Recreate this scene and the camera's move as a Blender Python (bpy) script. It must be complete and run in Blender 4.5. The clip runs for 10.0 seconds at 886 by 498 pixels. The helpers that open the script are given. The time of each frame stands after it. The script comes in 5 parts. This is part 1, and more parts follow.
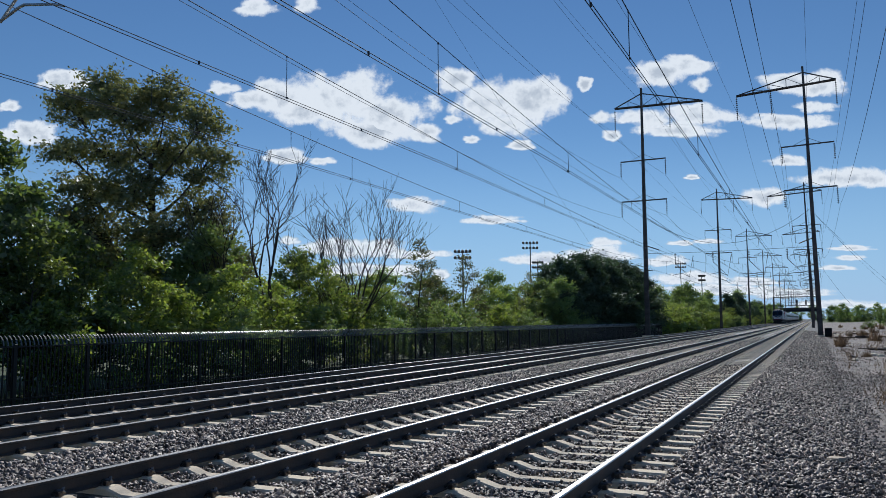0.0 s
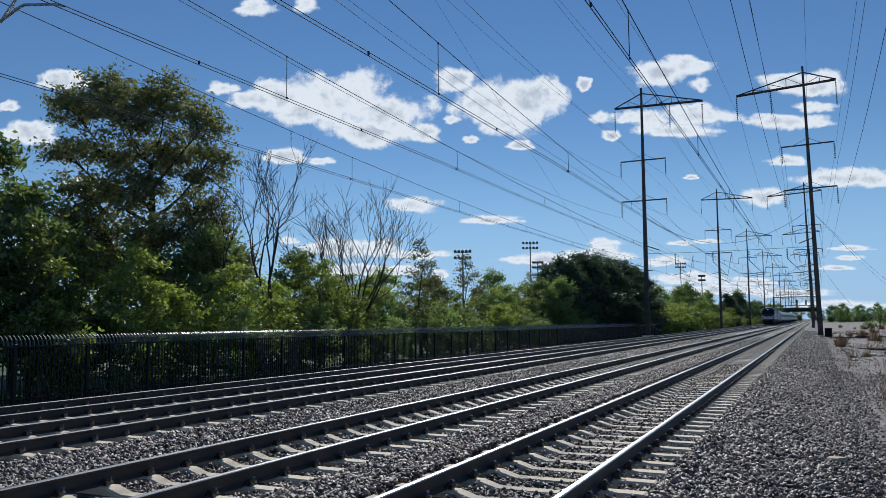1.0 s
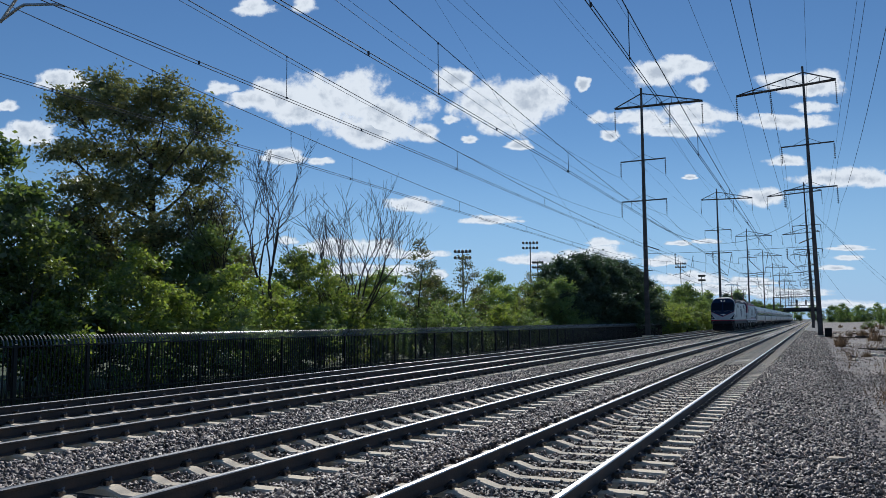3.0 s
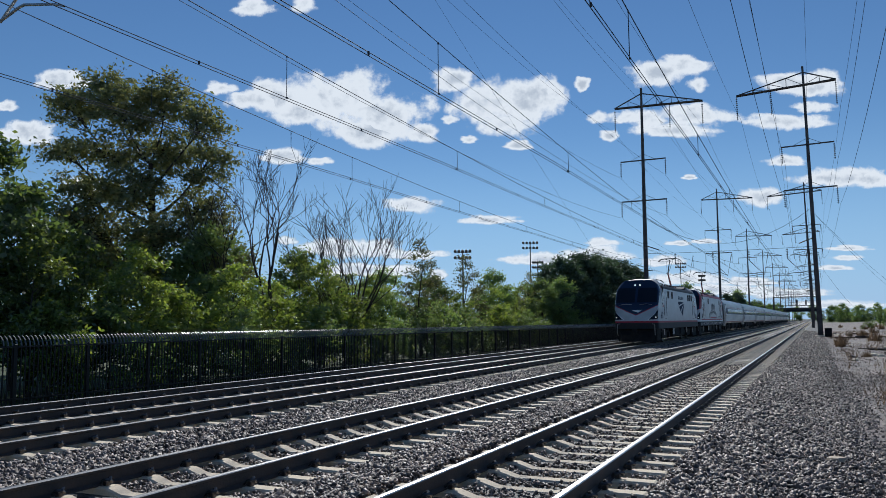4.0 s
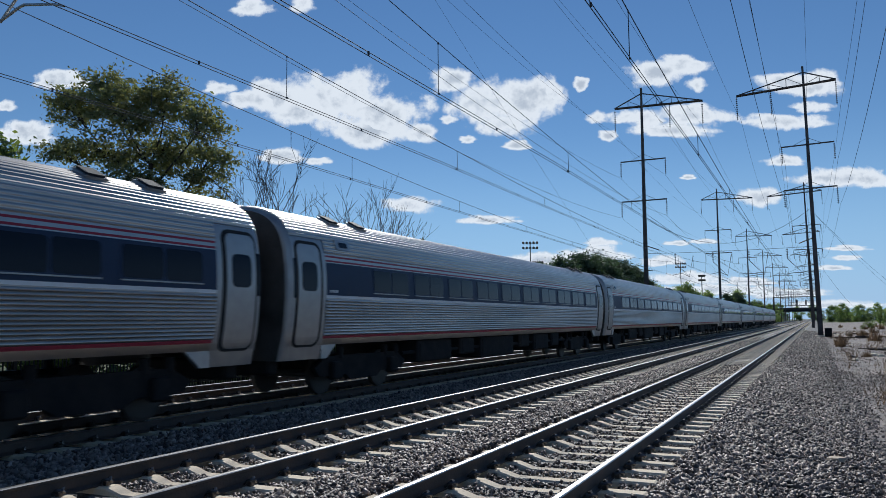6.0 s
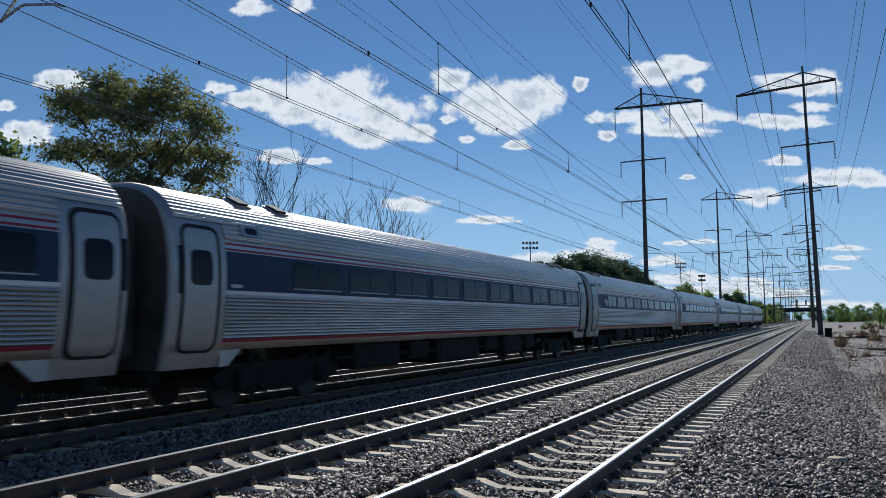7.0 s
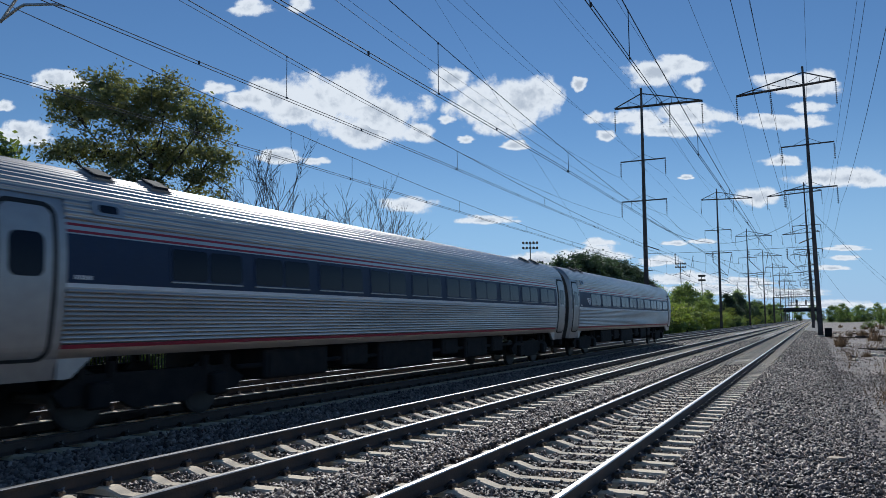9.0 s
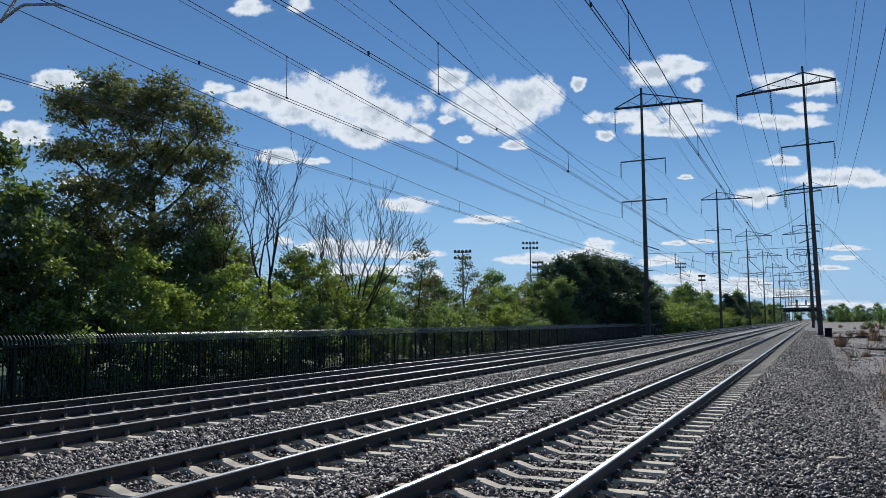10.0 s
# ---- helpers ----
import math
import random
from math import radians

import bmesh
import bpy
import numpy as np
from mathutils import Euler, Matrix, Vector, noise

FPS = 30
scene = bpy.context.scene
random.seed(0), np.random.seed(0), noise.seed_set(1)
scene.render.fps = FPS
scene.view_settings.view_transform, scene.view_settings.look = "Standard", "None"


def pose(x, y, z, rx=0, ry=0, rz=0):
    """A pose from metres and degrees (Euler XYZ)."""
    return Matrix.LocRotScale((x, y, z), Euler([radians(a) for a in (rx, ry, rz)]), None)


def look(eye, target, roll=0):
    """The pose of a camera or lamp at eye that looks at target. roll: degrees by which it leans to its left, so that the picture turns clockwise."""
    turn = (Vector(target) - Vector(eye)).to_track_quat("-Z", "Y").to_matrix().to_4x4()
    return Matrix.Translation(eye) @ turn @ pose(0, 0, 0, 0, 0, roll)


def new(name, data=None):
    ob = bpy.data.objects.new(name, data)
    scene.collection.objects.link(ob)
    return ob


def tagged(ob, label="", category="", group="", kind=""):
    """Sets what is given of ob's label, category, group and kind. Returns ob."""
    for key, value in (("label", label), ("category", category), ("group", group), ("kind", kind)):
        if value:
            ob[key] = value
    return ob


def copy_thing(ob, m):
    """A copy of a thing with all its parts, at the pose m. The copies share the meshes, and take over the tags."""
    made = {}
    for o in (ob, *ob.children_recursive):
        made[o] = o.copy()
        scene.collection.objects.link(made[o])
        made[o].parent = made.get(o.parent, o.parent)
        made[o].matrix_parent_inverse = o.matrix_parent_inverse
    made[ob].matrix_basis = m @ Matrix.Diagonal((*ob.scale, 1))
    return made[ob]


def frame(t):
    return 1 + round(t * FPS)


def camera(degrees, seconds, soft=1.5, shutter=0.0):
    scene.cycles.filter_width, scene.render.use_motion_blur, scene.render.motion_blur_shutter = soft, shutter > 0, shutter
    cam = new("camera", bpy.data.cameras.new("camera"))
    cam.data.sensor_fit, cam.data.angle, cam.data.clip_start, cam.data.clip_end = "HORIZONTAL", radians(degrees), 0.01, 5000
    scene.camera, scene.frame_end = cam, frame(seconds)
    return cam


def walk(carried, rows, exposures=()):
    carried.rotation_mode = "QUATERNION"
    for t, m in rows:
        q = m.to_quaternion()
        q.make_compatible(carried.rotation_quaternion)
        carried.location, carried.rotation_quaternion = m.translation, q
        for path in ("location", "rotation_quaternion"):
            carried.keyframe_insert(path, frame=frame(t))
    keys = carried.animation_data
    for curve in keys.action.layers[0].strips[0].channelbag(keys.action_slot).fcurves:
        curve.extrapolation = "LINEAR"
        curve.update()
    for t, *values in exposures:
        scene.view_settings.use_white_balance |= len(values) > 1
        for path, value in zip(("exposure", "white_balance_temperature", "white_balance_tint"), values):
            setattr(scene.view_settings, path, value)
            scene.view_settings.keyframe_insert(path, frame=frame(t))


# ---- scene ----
cam = camera(59.12, 10.0, soft=0.5, shutter=0.05)
EYE = Vector((0.0, 0.0, 1.592))
YAW, PITCH, ROLL = radians(25.354), radians(5.331), -0.549
AIM = Vector((-math.sin(YAW) * math.cos(PITCH), math.cos(YAW) * math.cos(PITCH), math.sin(PITCH)))
VIEW = look(EYE, EYE + AIM, ROLL)
walk(cam, [(0.0, VIEW), (10.0, VIEW)], exposures=((0.0, -0.3, 5700, 8), (10.0, -0.3, 5700, 8)))

# ---- world and sun ----
SUN = Vector((-0.293, 0.755, 0.587)).normalized()
ELEV = math.asin(SUN.z)
world = bpy.data.worlds.new("sky")
scene.world = world
world.use_nodes = True
wn = world.node_tree.nodes
sky = wn.new("ShaderNodeTexSky")
sky.sky_type = "NISHITA"
sky.sun_disc = False
sky.sun_elevation = ELEV
sky.sun_rotation = math.atan2(SUN.x, SUN.y)
sky.air_density, sky.dust_density, sky.ozone_density = 1.0, 0.0, 4.0
wn["Background"].inputs["Strength"].default_value = 0.077
rich = wn.new("ShaderNodeHueSaturation")
rich.inputs["Saturation"].default_value = 1.06
world.node_tree.links.new(sky.outputs[0], rich.inputs["Color"])
wco, wsep, wfac, wmix = wn.new("ShaderNodeTexCoord"), wn.new("ShaderNodeSeparateXYZ"), wn.new("ShaderNodeMapRange"), wn.new("ShaderNodeMix")
wmix.data_type = "RGBA"
wfac.interpolation_type = "SMOOTHSTEP"
wfac.inputs["From Min"].default_value, wfac.inputs["From Max"].default_value = -0.02, 0.25
wfac.inputs["To Min"].default_value, wfac.inputs["To Max"].default_value = 0.80, 0.0
wmix.inputs["B"].default_value = (5.2, 8.1, 11.8, 1)
world.node_tree.links.new(wco.outputs["Generated"], wsep.inputs[0])
world.node_tree.links.new(wsep.outputs["Z"], wfac.inputs["Value"])
world.node_tree.links.new(wfac.outputs[0], wmix.inputs["Factor"])
world.node_tree.links.new(rich.outputs[0], wmix.inputs["A"])
world.node_tree.links.new(wmix.outputs["Result"], wn["Background"].inputs["Color"])
sun_data = bpy.data.lights.new("sun", "SUN")
sun_data.energy, sun_data.angle, sun_data.color = 5.0, radians(0.55), (1.0, 0.92, 0.80)
sun = new("sun", sun_data)
sun.matrix_world = look(SUN * 100, (0, 0, 0))

# ---- materials ----


def material(name, base=(0.5, 0.5, 0.5), rough=0.6, metal=0.0, second=None, scale=4.0, amount=0.5, bump=0.0, bump_scale=30.0,
             island=0.0, stretch=(1, 1, 1), spec=0.5, third=None):
    """A surface with variation at two scales, relief and, where asked, a tone of its own for each island or object."""
    m = bpy.data.materials.new(name)
    m.use_nodes = True
    n, l = m.node_tree.nodes, m.node_tree.links
    b = n["Principled BSDF"]
    b.inputs["Roughness"].default_value, b.inputs["Metallic"].default_value = rough, metal
    b.inputs["Specular IOR Level"].default_value = spec
    co = n.new("ShaderNodeTexCoord")
    mp = n.new("ShaderNodeMapping")
    mp.inputs["Scale"].default_value = stretch
    l.new(co.outputs["Object"], mp.inputs[0])
    big = n.new("ShaderNodeTexNoise")
    big.inputs["Scale"].default_value, big.inputs["Detail"].default_value = scale, 6
    l.new(mp.outputs[0], big.inputs["Vector"])
    fine = n.new("ShaderNodeTexNoise")
    fine.inputs["Scale"].default_value, fine.inputs["Detail"].default_value = bump_scale, 4
    l.new(mp.outputs[0], fine.inputs["Vector"])
    ramp = n.new("ShaderNodeMapRange")
    ramp.inputs["From Min"].default_value, ramp.inputs["From Max"].default_value = 0.35, 0.68
    l.new(big.outputs["Fac"], ramp.inputs["Value"])
    mix = n.new("ShaderNodeMix")
    mix.data_type = "RGBA"
    sec = second or tuple(c * 0.7 for c in base)
    mix.inputs["A"].default_value, mix.inputs["B"].default_value = (*base, 1), (*sec, 1)
    mul = n.new("ShaderNodeMath")
    mul.operation = "MULTIPLY"
    mul.inputs[1].default_value = amount
    l.new(ramp.outputs[0], mul.inputs[0])
    l.new(mul.outputs[0], mix.inputs["Factor"])
    out = mix.outputs["Result"]
    hsv = n.new("ShaderNodeHueSaturation")
    l.new(out, hsv.inputs["Color"])
    val = n.new("ShaderNodeMapRange")
    val.inputs["To Min"].default_value, val.inputs["To Max"].default_value = 0.8, 1.2
    l.new(fine.outputs["Fac"], val.inputs["Value"])
    l.new(val.outputs[0], hsv.inputs["Value"])
    if island:
        geo = n.new("ShaderNodeNewGeometry")
        rng = n.new("ShaderNodeMapRange")
        rng.inputs["To Min"].default_value, rng.inputs["To Max"].default_value = 1 - island, 1 + island
        l.new(geo.outputs["Random Per Island"], rng.inputs["Value"])
        m2 = n.new("ShaderNodeMath")
        m2.operation = "MULTIPLY"
        l.new(val.outputs[0], m2.inputs[0])
        l.new(rng.outputs[0], m2.inputs[1])
        l.new(m2.outputs[0], hsv.inputs["Value"])
    l.new(hsv.outputs[0], b.inputs["Base Color"])
    if bump:
        bp = n.new("ShaderNodeBump")
        bp.inputs["Strength"].default_value, bp.inputs["Distance"].default_value = bump, 0.02
        l.new(fine.outputs["Fac"], bp.inputs["Height"])
        l.new(bp.outputs[0], b.inputs["Normal"])
    return m


def leaf_material(name, top, alt, glow, through_share):
    """Leaves that let part of the sun through."""
    m = bpy.data.materials.new(name)
    m.use_nodes = True
    n, l = m.node_tree.nodes, m.node_tree.links
    n.remove(n["Principled BSDF"])
    geo = n.new("ShaderNodeNewGeometry")
    mix = n.new("ShaderNodeMix")
    mix.data_type = "RGBA"
    mix.inputs["A"].default_value, mix.inputs["B"].default_value = (*top, 1), (*alt, 1)
    l.new(geo.outputs["Random Per Island"], mix.inputs["Factor"])
    tint = n.new("ShaderNodeMix")
    tint.data_type, tint.blend_type = "RGBA", "MULTIPLY"
    tint.inputs["Factor"].default_value = 1.0
    info, own, tone = n.new("ShaderNodeObjectInfo"), n.new("ShaderNodeMapRange"), n.new("ShaderNodeHueSaturation")
    own.inputs["To Min"].default_value, own.inputs["To Max"].default_value = 0.65, 1.4
    l.new(info.outputs["Random"], own.inputs["Value"])
    l.new(own.outputs[0], tone.inputs["Value"])
    l.new(mix.outputs["Result"], tone.inputs["Color"])
    l.new(tone.outputs[0], tint.inputs["A"])
    tint.inputs["B"].default_value = (*glow, 1)
    dif, tra, glo = n.new("ShaderNodeBsdfDiffuse"), n.new("ShaderNodeBsdfTranslucent"), n.new("ShaderNodeBsdfGlossy")
    glo.inputs["Roughness"].default_value = 0.5
    glo.inputs["Color"].default_value = (0.9, 0.92, 0.9, 1)
    l.new(tone.outputs[0], dif.inputs["Color"])
    l.new(tint.outputs["Result"], tra.inputs["Color"])
    a, c = n.new("ShaderNodeMixShader"), n.new("ShaderNodeMixShader")
    a.inputs[0].default_value, c.inputs[0].default_value = through_share, 0.06
    l.new(dif.outputs[0], a.inputs[1]), l.new(tra.outputs[0], a.inputs[2])
    l.new(a.outputs[0], c.inputs[1]), l.new(glo.outputs[0], c.inputs[2])
    l.new(c.outputs[0], n["Material Output"].inputs["Surface"])
    return m


def gravel_material(name, dark, light, cell, relief, patch=None):
    """Loose stones: one tone a stone, hollows between them."""
    m = bpy.data.materials.new(name)
    m.use_nodes = True
    n, l = m.node_tree.nodes, m.node_tree.links
    b = n["Principled BSDF"]
    b.inputs["Roughness"].default_value = 0.7
    co = n.new("ShaderNodeTexCoord")
    vor = n.new("ShaderNodeTexVoronoi")
    vor.inputs["Scale"].default_value = 1 / cell
    l.new(co.outputs["Object"], vor.inputs["Vector"])
    sep = n.new("ShaderNodeSeparateColor")
    l.new(vor.outputs["Color"], sep.inputs[0])
    mix = n.new("ShaderNodeMix")
    mix.data_type = "RGBA"
    mix.inputs["A"].default_value, mix.inputs["B"].default_value = (*dark, 1), (*light, 1)
    pw = n.new("ShaderNodeMath")
    pw.operation = "POWER"
    pw.inputs[1].default_value = 2.2
    l.new(sep.outputs[0], pw.inputs[0])
    l.new(pw.outputs[0], mix.inputs["Factor"])
    big = n.new("ShaderNodeTexNoise")
    big.inputs["Scale"].default_value, big.inputs["Detail"].default_value = 0.6, 5
    l.new(co.outputs["Object"], big.inputs["Vector"])
    hsv = n.new("ShaderNodeHueSaturation")
    mr = n.new("ShaderNodeMapRange")
    mr.inputs["From Min"].default_value, mr.inputs["From Max"].default_value = 0.3, 0.7
    mr.inputs["To Min"].default_value, mr.inputs["To Max"].default_value = 0.75, 1.25
    l.new(big.outputs["Fac"], mr.inputs["Value"])
    l.new(mr.outputs[0], hsv.inputs["Value"])
    l.new(mix.outputs["Result"], hsv.inputs["Color"])
    l.new(hsv.outputs[0], b.inputs["Base Color"])
    if patch:
        wide, pm, pr = n.new("ShaderNodeTexNoise"), n.new("ShaderNodeMix"), n.new("ShaderNodeMapRange")
        wide.inputs["Scale"].default_value, wide.inputs["Detail"].default_value, wide.inputs["Roughness"].default_value = 0.35, 9, 0.7
        pm.data_type = "RGBA"
        pm.inputs["B"].default_value = (*patch, 1)
        pr.inputs["From Min"].default_value, pr.inputs["From Max"].default_value = 0.45, 0.62
        l.new(co.outputs["Object"], wide.inputs["Vector"])
        l.new(wide.outputs["Fac"], pr.inputs["Value"])
        l.new(pr.outputs[0], pm.inputs["Factor"])
        l.new(hsv.outputs[0], pm.inputs["A"])
        l.new(pm.outputs["Result"], b.inputs["Base Color"])
    bp = n.new("ShaderNodeBump")
    bp.inputs["Strength"].default_value, bp.inputs["Distance"].default_value = 1.0, relief
    bp.invert = True
    l.new(vor.outputs["Distance"], bp.inputs["Height"])
    l.new(bp.outputs[0], b.inputs["Normal"])
    return m


def glow(name, colour, strength):
    m = bpy.data.materials.new(name)
    m.use_nodes = True
    b = m.node_tree.nodes["Principled BSDF"]
    b.inputs["Base Color"].default_value = (*colour, 1)
    b.inputs["Emission Color"].default_value = (*colour, 1)
    b.inputs["Emission Strength"].default_value = strength
    return m


BALLAST = gravel_material("ballast_bed", (0.028, 0.026, 0.024), (0.17, 0.158, 0.145), 0.055, 0.03)
DIRT = gravel_material("gravel_dirt", (0.095, 0.07, 0.057), (0.25, 0.192, 0.158), 0.05, 0.03, (0.075, 0.056, 0.045))
FIELD = material("weedy_ground", (0.085, 0.095, 0.04), 0.95, second=(0.06, 0.085, 0.03), scale=0.5, amount=1.0, bump=0.8, bump_scale=6)
STONE = material("ballast_stone", (0.15, 0.121, 0.104), 0.60, second=(0.27, 0.217, 0.18), scale=1.2, amount=0.8, bump=0.25, bump_scale=60, island=0.85)
CONCRETE = material("concrete_tie", (0.74, 0.62, 0.455), 0.85, second=(0.50, 0.42, 0.315), scale=3, amount=0.8, bump=0.3, bump_scale=50)
RAIL_SIDE = material("rail_side", (0.075, 0.06, 0.052), 0.75, 0.2, second=(0.11, 0.075, 0.055), scale=3, amount=0.8, bump=0.2, bump_scale=40)
RAIL_TOP = material("rail_top", (0.36, 0.35, 0.34), 0.40, 1.0, second=(0.24, 0.23, 0.22), scale=2, amount=0.5, bump=0.04, bump_scale=80, stretch=(8, 0.3, 1))
CLIP = material("rail_clip", (0.16, 0.15, 0.145), 0.30, 0.8, second=(0.06, 0.05, 0.045), scale=20, amount=0.8, bump=0.1)
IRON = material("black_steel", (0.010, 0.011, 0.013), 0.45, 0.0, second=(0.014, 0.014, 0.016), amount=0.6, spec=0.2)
# black picket tips lightened: the sheen of sun and sky is in the colour
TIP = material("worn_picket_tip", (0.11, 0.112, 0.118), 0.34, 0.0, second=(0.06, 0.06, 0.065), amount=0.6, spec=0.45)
POLE = material("weathered_pole_steel", (0.13, 0.11, 0.10), 0.7, 0.4, second=(0.07, 0.06, 0.06), scale=1.5, amount=0.9, bump=0.2)
WIRE = material("wire", (0.055, 0.065, 0.08), 0.85, 0.0, spec=0.1)
INSUL = material("insulator", (0.05, 0.042, 0.04), 0.7, spec=0.15)
BARK = material("bark", (0.075, 0.06, 0.05), 0.95, second=(0.04, 0.033, 0.03), scale=3, amount=1, bump=0.8, bump_scale=14, stretch=(3, 3, 0.6))
LEAF_OAK = leaf_material("oak_leaf", (0.085, 0.11, 0.055), (0.19, 0.18, 0.095), (1.7, 1.65, 0.8), 0.38)
LEAF_DARK = leaf_material("dark_leaf", (0.095, 0.145, 0.07), (0.18, 0.215, 0.10), (2.1, 2.2, 0.8), 0.48)
LEAF_LIME = leaf_material("lime_leaf", (0.085, 0.125, 0.045), (0.19, 0.21, 0.075), (2.3, 2.4, 0.7), 0.52)
# deepened green: the dense clump's shade is put into the leaf colour
LEAF_SHADED = leaf_material("ivy_leaf", (0.04, 0.07, 0.04), (0.08, 0.115, 0.06), (1.2, 1.3, 0.7), 0.3)
LEAF_RUST = leaf_material("dry_leaf", (0.10, 0.072, 0.048), (0.19, 0.135, 0.085), (1.2, 1.0, 0.7), 0.4)
SILVER = material("silver_paint", (0.39, 0.415, 0.45), 0.34, 0.25, second=(0.33, 0.345, 0.37), scale=1.2, amount=0.6, bump=0.02, bump_scale=3, stretch=(1, 0.4, 1))
NAVY = material("navy_paint", (0.014, 0.028, 0.068), 0.26, second=(0.019, 0.032, 0.068), amount=0.5, spec=0.3)
RED = material("red_stripe_paint", (0.29, 0.022, 0.045), 0.5, amount=0.3, spec=0.3)
WHITE = material("white_paint", (0.72, 0.73, 0.74), 0.45, amount=0.2)
SKIRT = material("slate_paint", (0.022, 0.028, 0.038), 0.6, second=(0.03, 0.03, 0.032), amount=0.8, spec=0.2)
EMBLEM = material("grey_emblem_paint", (0.17, 0.185, 0.20), 0.6, second=(0.22, 0.23, 0.24), scale=3, amount=0.8, spec=0.2)
DECAL = material("navy_decal", (0.018, 0.036, 0.085), 0.7, second=(0.02, 0.03, 0.06), amount=0.5, spec=0.1)
GRIME = material("black_underframe", (0.013, 0.013, 0.014), 0.8, 0.0, second=(0.028, 0.024, 0.022), scale=3, amount=0.8, bump=0.3, spec=0.2)
WHEEL_STEEL = material("wheel_steel", (0.06, 0.055, 0.05), 0.55, 0.5)
STEEL = material("fluted_stainless", (0.50, 0.465, 0.43), 0.33, 0.9, second=(0.30, 0.275, 0.25), scale=0.8, amount=0.7, bump=0.03, bump_scale=6, stretch=(1, 0.25, 2))
PLAIN_STEEL = material("plain_stainless", (0.36, 0.355, 0.35), 0.42, 0.7, second=(0.38, 0.37, 0.36), scale=2, amount=0.8, bump=0.04, bump_scale=5)
ROOF_GREY = material("roof_grey", (0.40, 0.40, 0.40), 0.5, 0.2, second=(0.27, 0.26, 0.25), amount=0.8)
BAND = material("blue_band_paint", (0.028, 0.047, 0.092), 0.5, second=(0.034, 0.05, 0.085), amount=0.6, spec=0.15)
GLASS = material("dark_window_glass", (0.012, 0.018, 0.030), 0.10, spec=0.11, amount=0.1)
END_FACE = material("grimy_end_wall", (0.10, 0.092, 0.084), 0.65, 0.2, second=(0.045, 0.04, 0.036), scale=1.5, amount=0.9)
RUBBER = material("black_rubber", (0.012, 0.012, 0.012), 0.8)
VENT = material("dark_vent", (0.035, 0.038, 0.044), 0.75, spec=0.15)
PANTO_RED = material("pantograph_red", (0.22, 0.03, 0.025), 0.5)
COPPER = material("roof_insulator", (0.20, 0.05, 0.035), 0.4)
LAMP = glow("headlamp", (1.0, 0.97, 0.9), 1.0)
LAMP_LOW = glow("ditch_lamp", (1.0, 0.98, 0.94), 0.4)

# ---- mesh tools ----


class Geo:
    """Collects boxes, tubes and prisms into one mesh."""

    def __init__(self):
        self.v, self.f, self.m = [], [], []

    def add(self, verts, faces, mat=0):
        k = len(self.v)
        self.v += [tuple(p) for p in verts]
        self.f += [tuple(k + i for i in f) for f in faces]
        self.m += [mat] * len(faces)
        return self

    def box(self, x0, x1, y0, y1, z0, z1, mat=0, bevel=0.0):
        if not bevel:
            v = [(x, y, z) for x in (x0, x1) for y in (y0, y1) for z in (z0, z1)]
            return self.add(v, [(0, 1, 3, 2), (4, 6, 7, 5), (0, 4, 5, 1), (2, 3, 7, 6), (0, 2, 6, 4), (1, 5, 7, 3)], mat)
        b = bevel
        rings = []
        for z, d in ((z0, b), (z0 + b, 0), (z1 - b, 0), (z1, b)):
            rings.append([(x0 + d, y0 + d + b, z), (x0 + d + b, y0 + d, z), (x1 - d - b, y0 + d, z), (x1 - d, y0 + d + b, z),
                          (x1 - d, y1 - d - b, z), (x1 - d - b, y1 - d, z), (x0 + d + b, y1 - d, z), (x0 + d, y1 - d - b, z)])
        return self.loft(rings, mat)

    def loft(self, rings, mat=0, caps=True, closed=True):
        n = len(rings[0])
        v = [p for r in rings for p in r]
        f = []
        for i in range(len(rings) - 1):
            for j in range(n if closed else n - 1):
                k = (j + 1) % n
                f.append((i * n + j, i * n + k, (i + 1) * n + k, (i + 1) * n + j))
        if caps:
            f += [tuple(reversed(range(n))), tuple(range(len(v) - n, len(v)))]
        return self.add(v, f, mat)

    def tube(self, pts, radii, n=6, mat=0):
        pts = [Vector(p) for p in pts]
        if not hasattr(radii, "__len__"):
            radii = [radii] * len(pts)
        rings = []
        for i, p in enumerate(pts):
            d = (pts[min(i + 1, len(pts) - 1)] - pts[max(i - 1, 0)]).normalized()
            a = d.cross(Vector((0, 0, 1)) if abs(d.z) < 0.9 else Vector((1, 0, 0))).normalized()
            b = d.cross(a)
            rings.append([p + (a * math.cos(t) + b * math.sin(t)) * radii[i] for t in [2 * math.pi * k / n for k in range(n)]])
        return self.loft(rings, mat)

    def prism(self, profile, y0, y1, mat=0, axis="y"):
        """A closed outline of (a, z) pushed along y, or of (y, z) pushed along x."""
        if axis == "y":
            return self.loft([[(a, y, z) for a, z in profile] for y in (y0, y1)], mat)
        return self.loft([[(y, a, z) for a, z in profile] for y in (y0, y1)], mat)

    def mesh(self, name, mats, smooth=False):
        me = bpy.data.meshes.new(name)
        me.from_pydata(self.v, [], self.f)
        for m in mats if isinstance(mats, (list, tuple)) else [mats]:
            me.materials.append(m)
        me.polygons.foreach_set("material_index", self.m)
        if smooth:
            me.polygons.foreach_set("use_smooth", [True] * len(self.f))
        bm = bmesh.new()
        bm.from_mesh(me)
        bmesh.ops.recalc_face_normals(bm, faces=bm.faces)
        bm.to_mesh(me)
        bm.free()
        return me


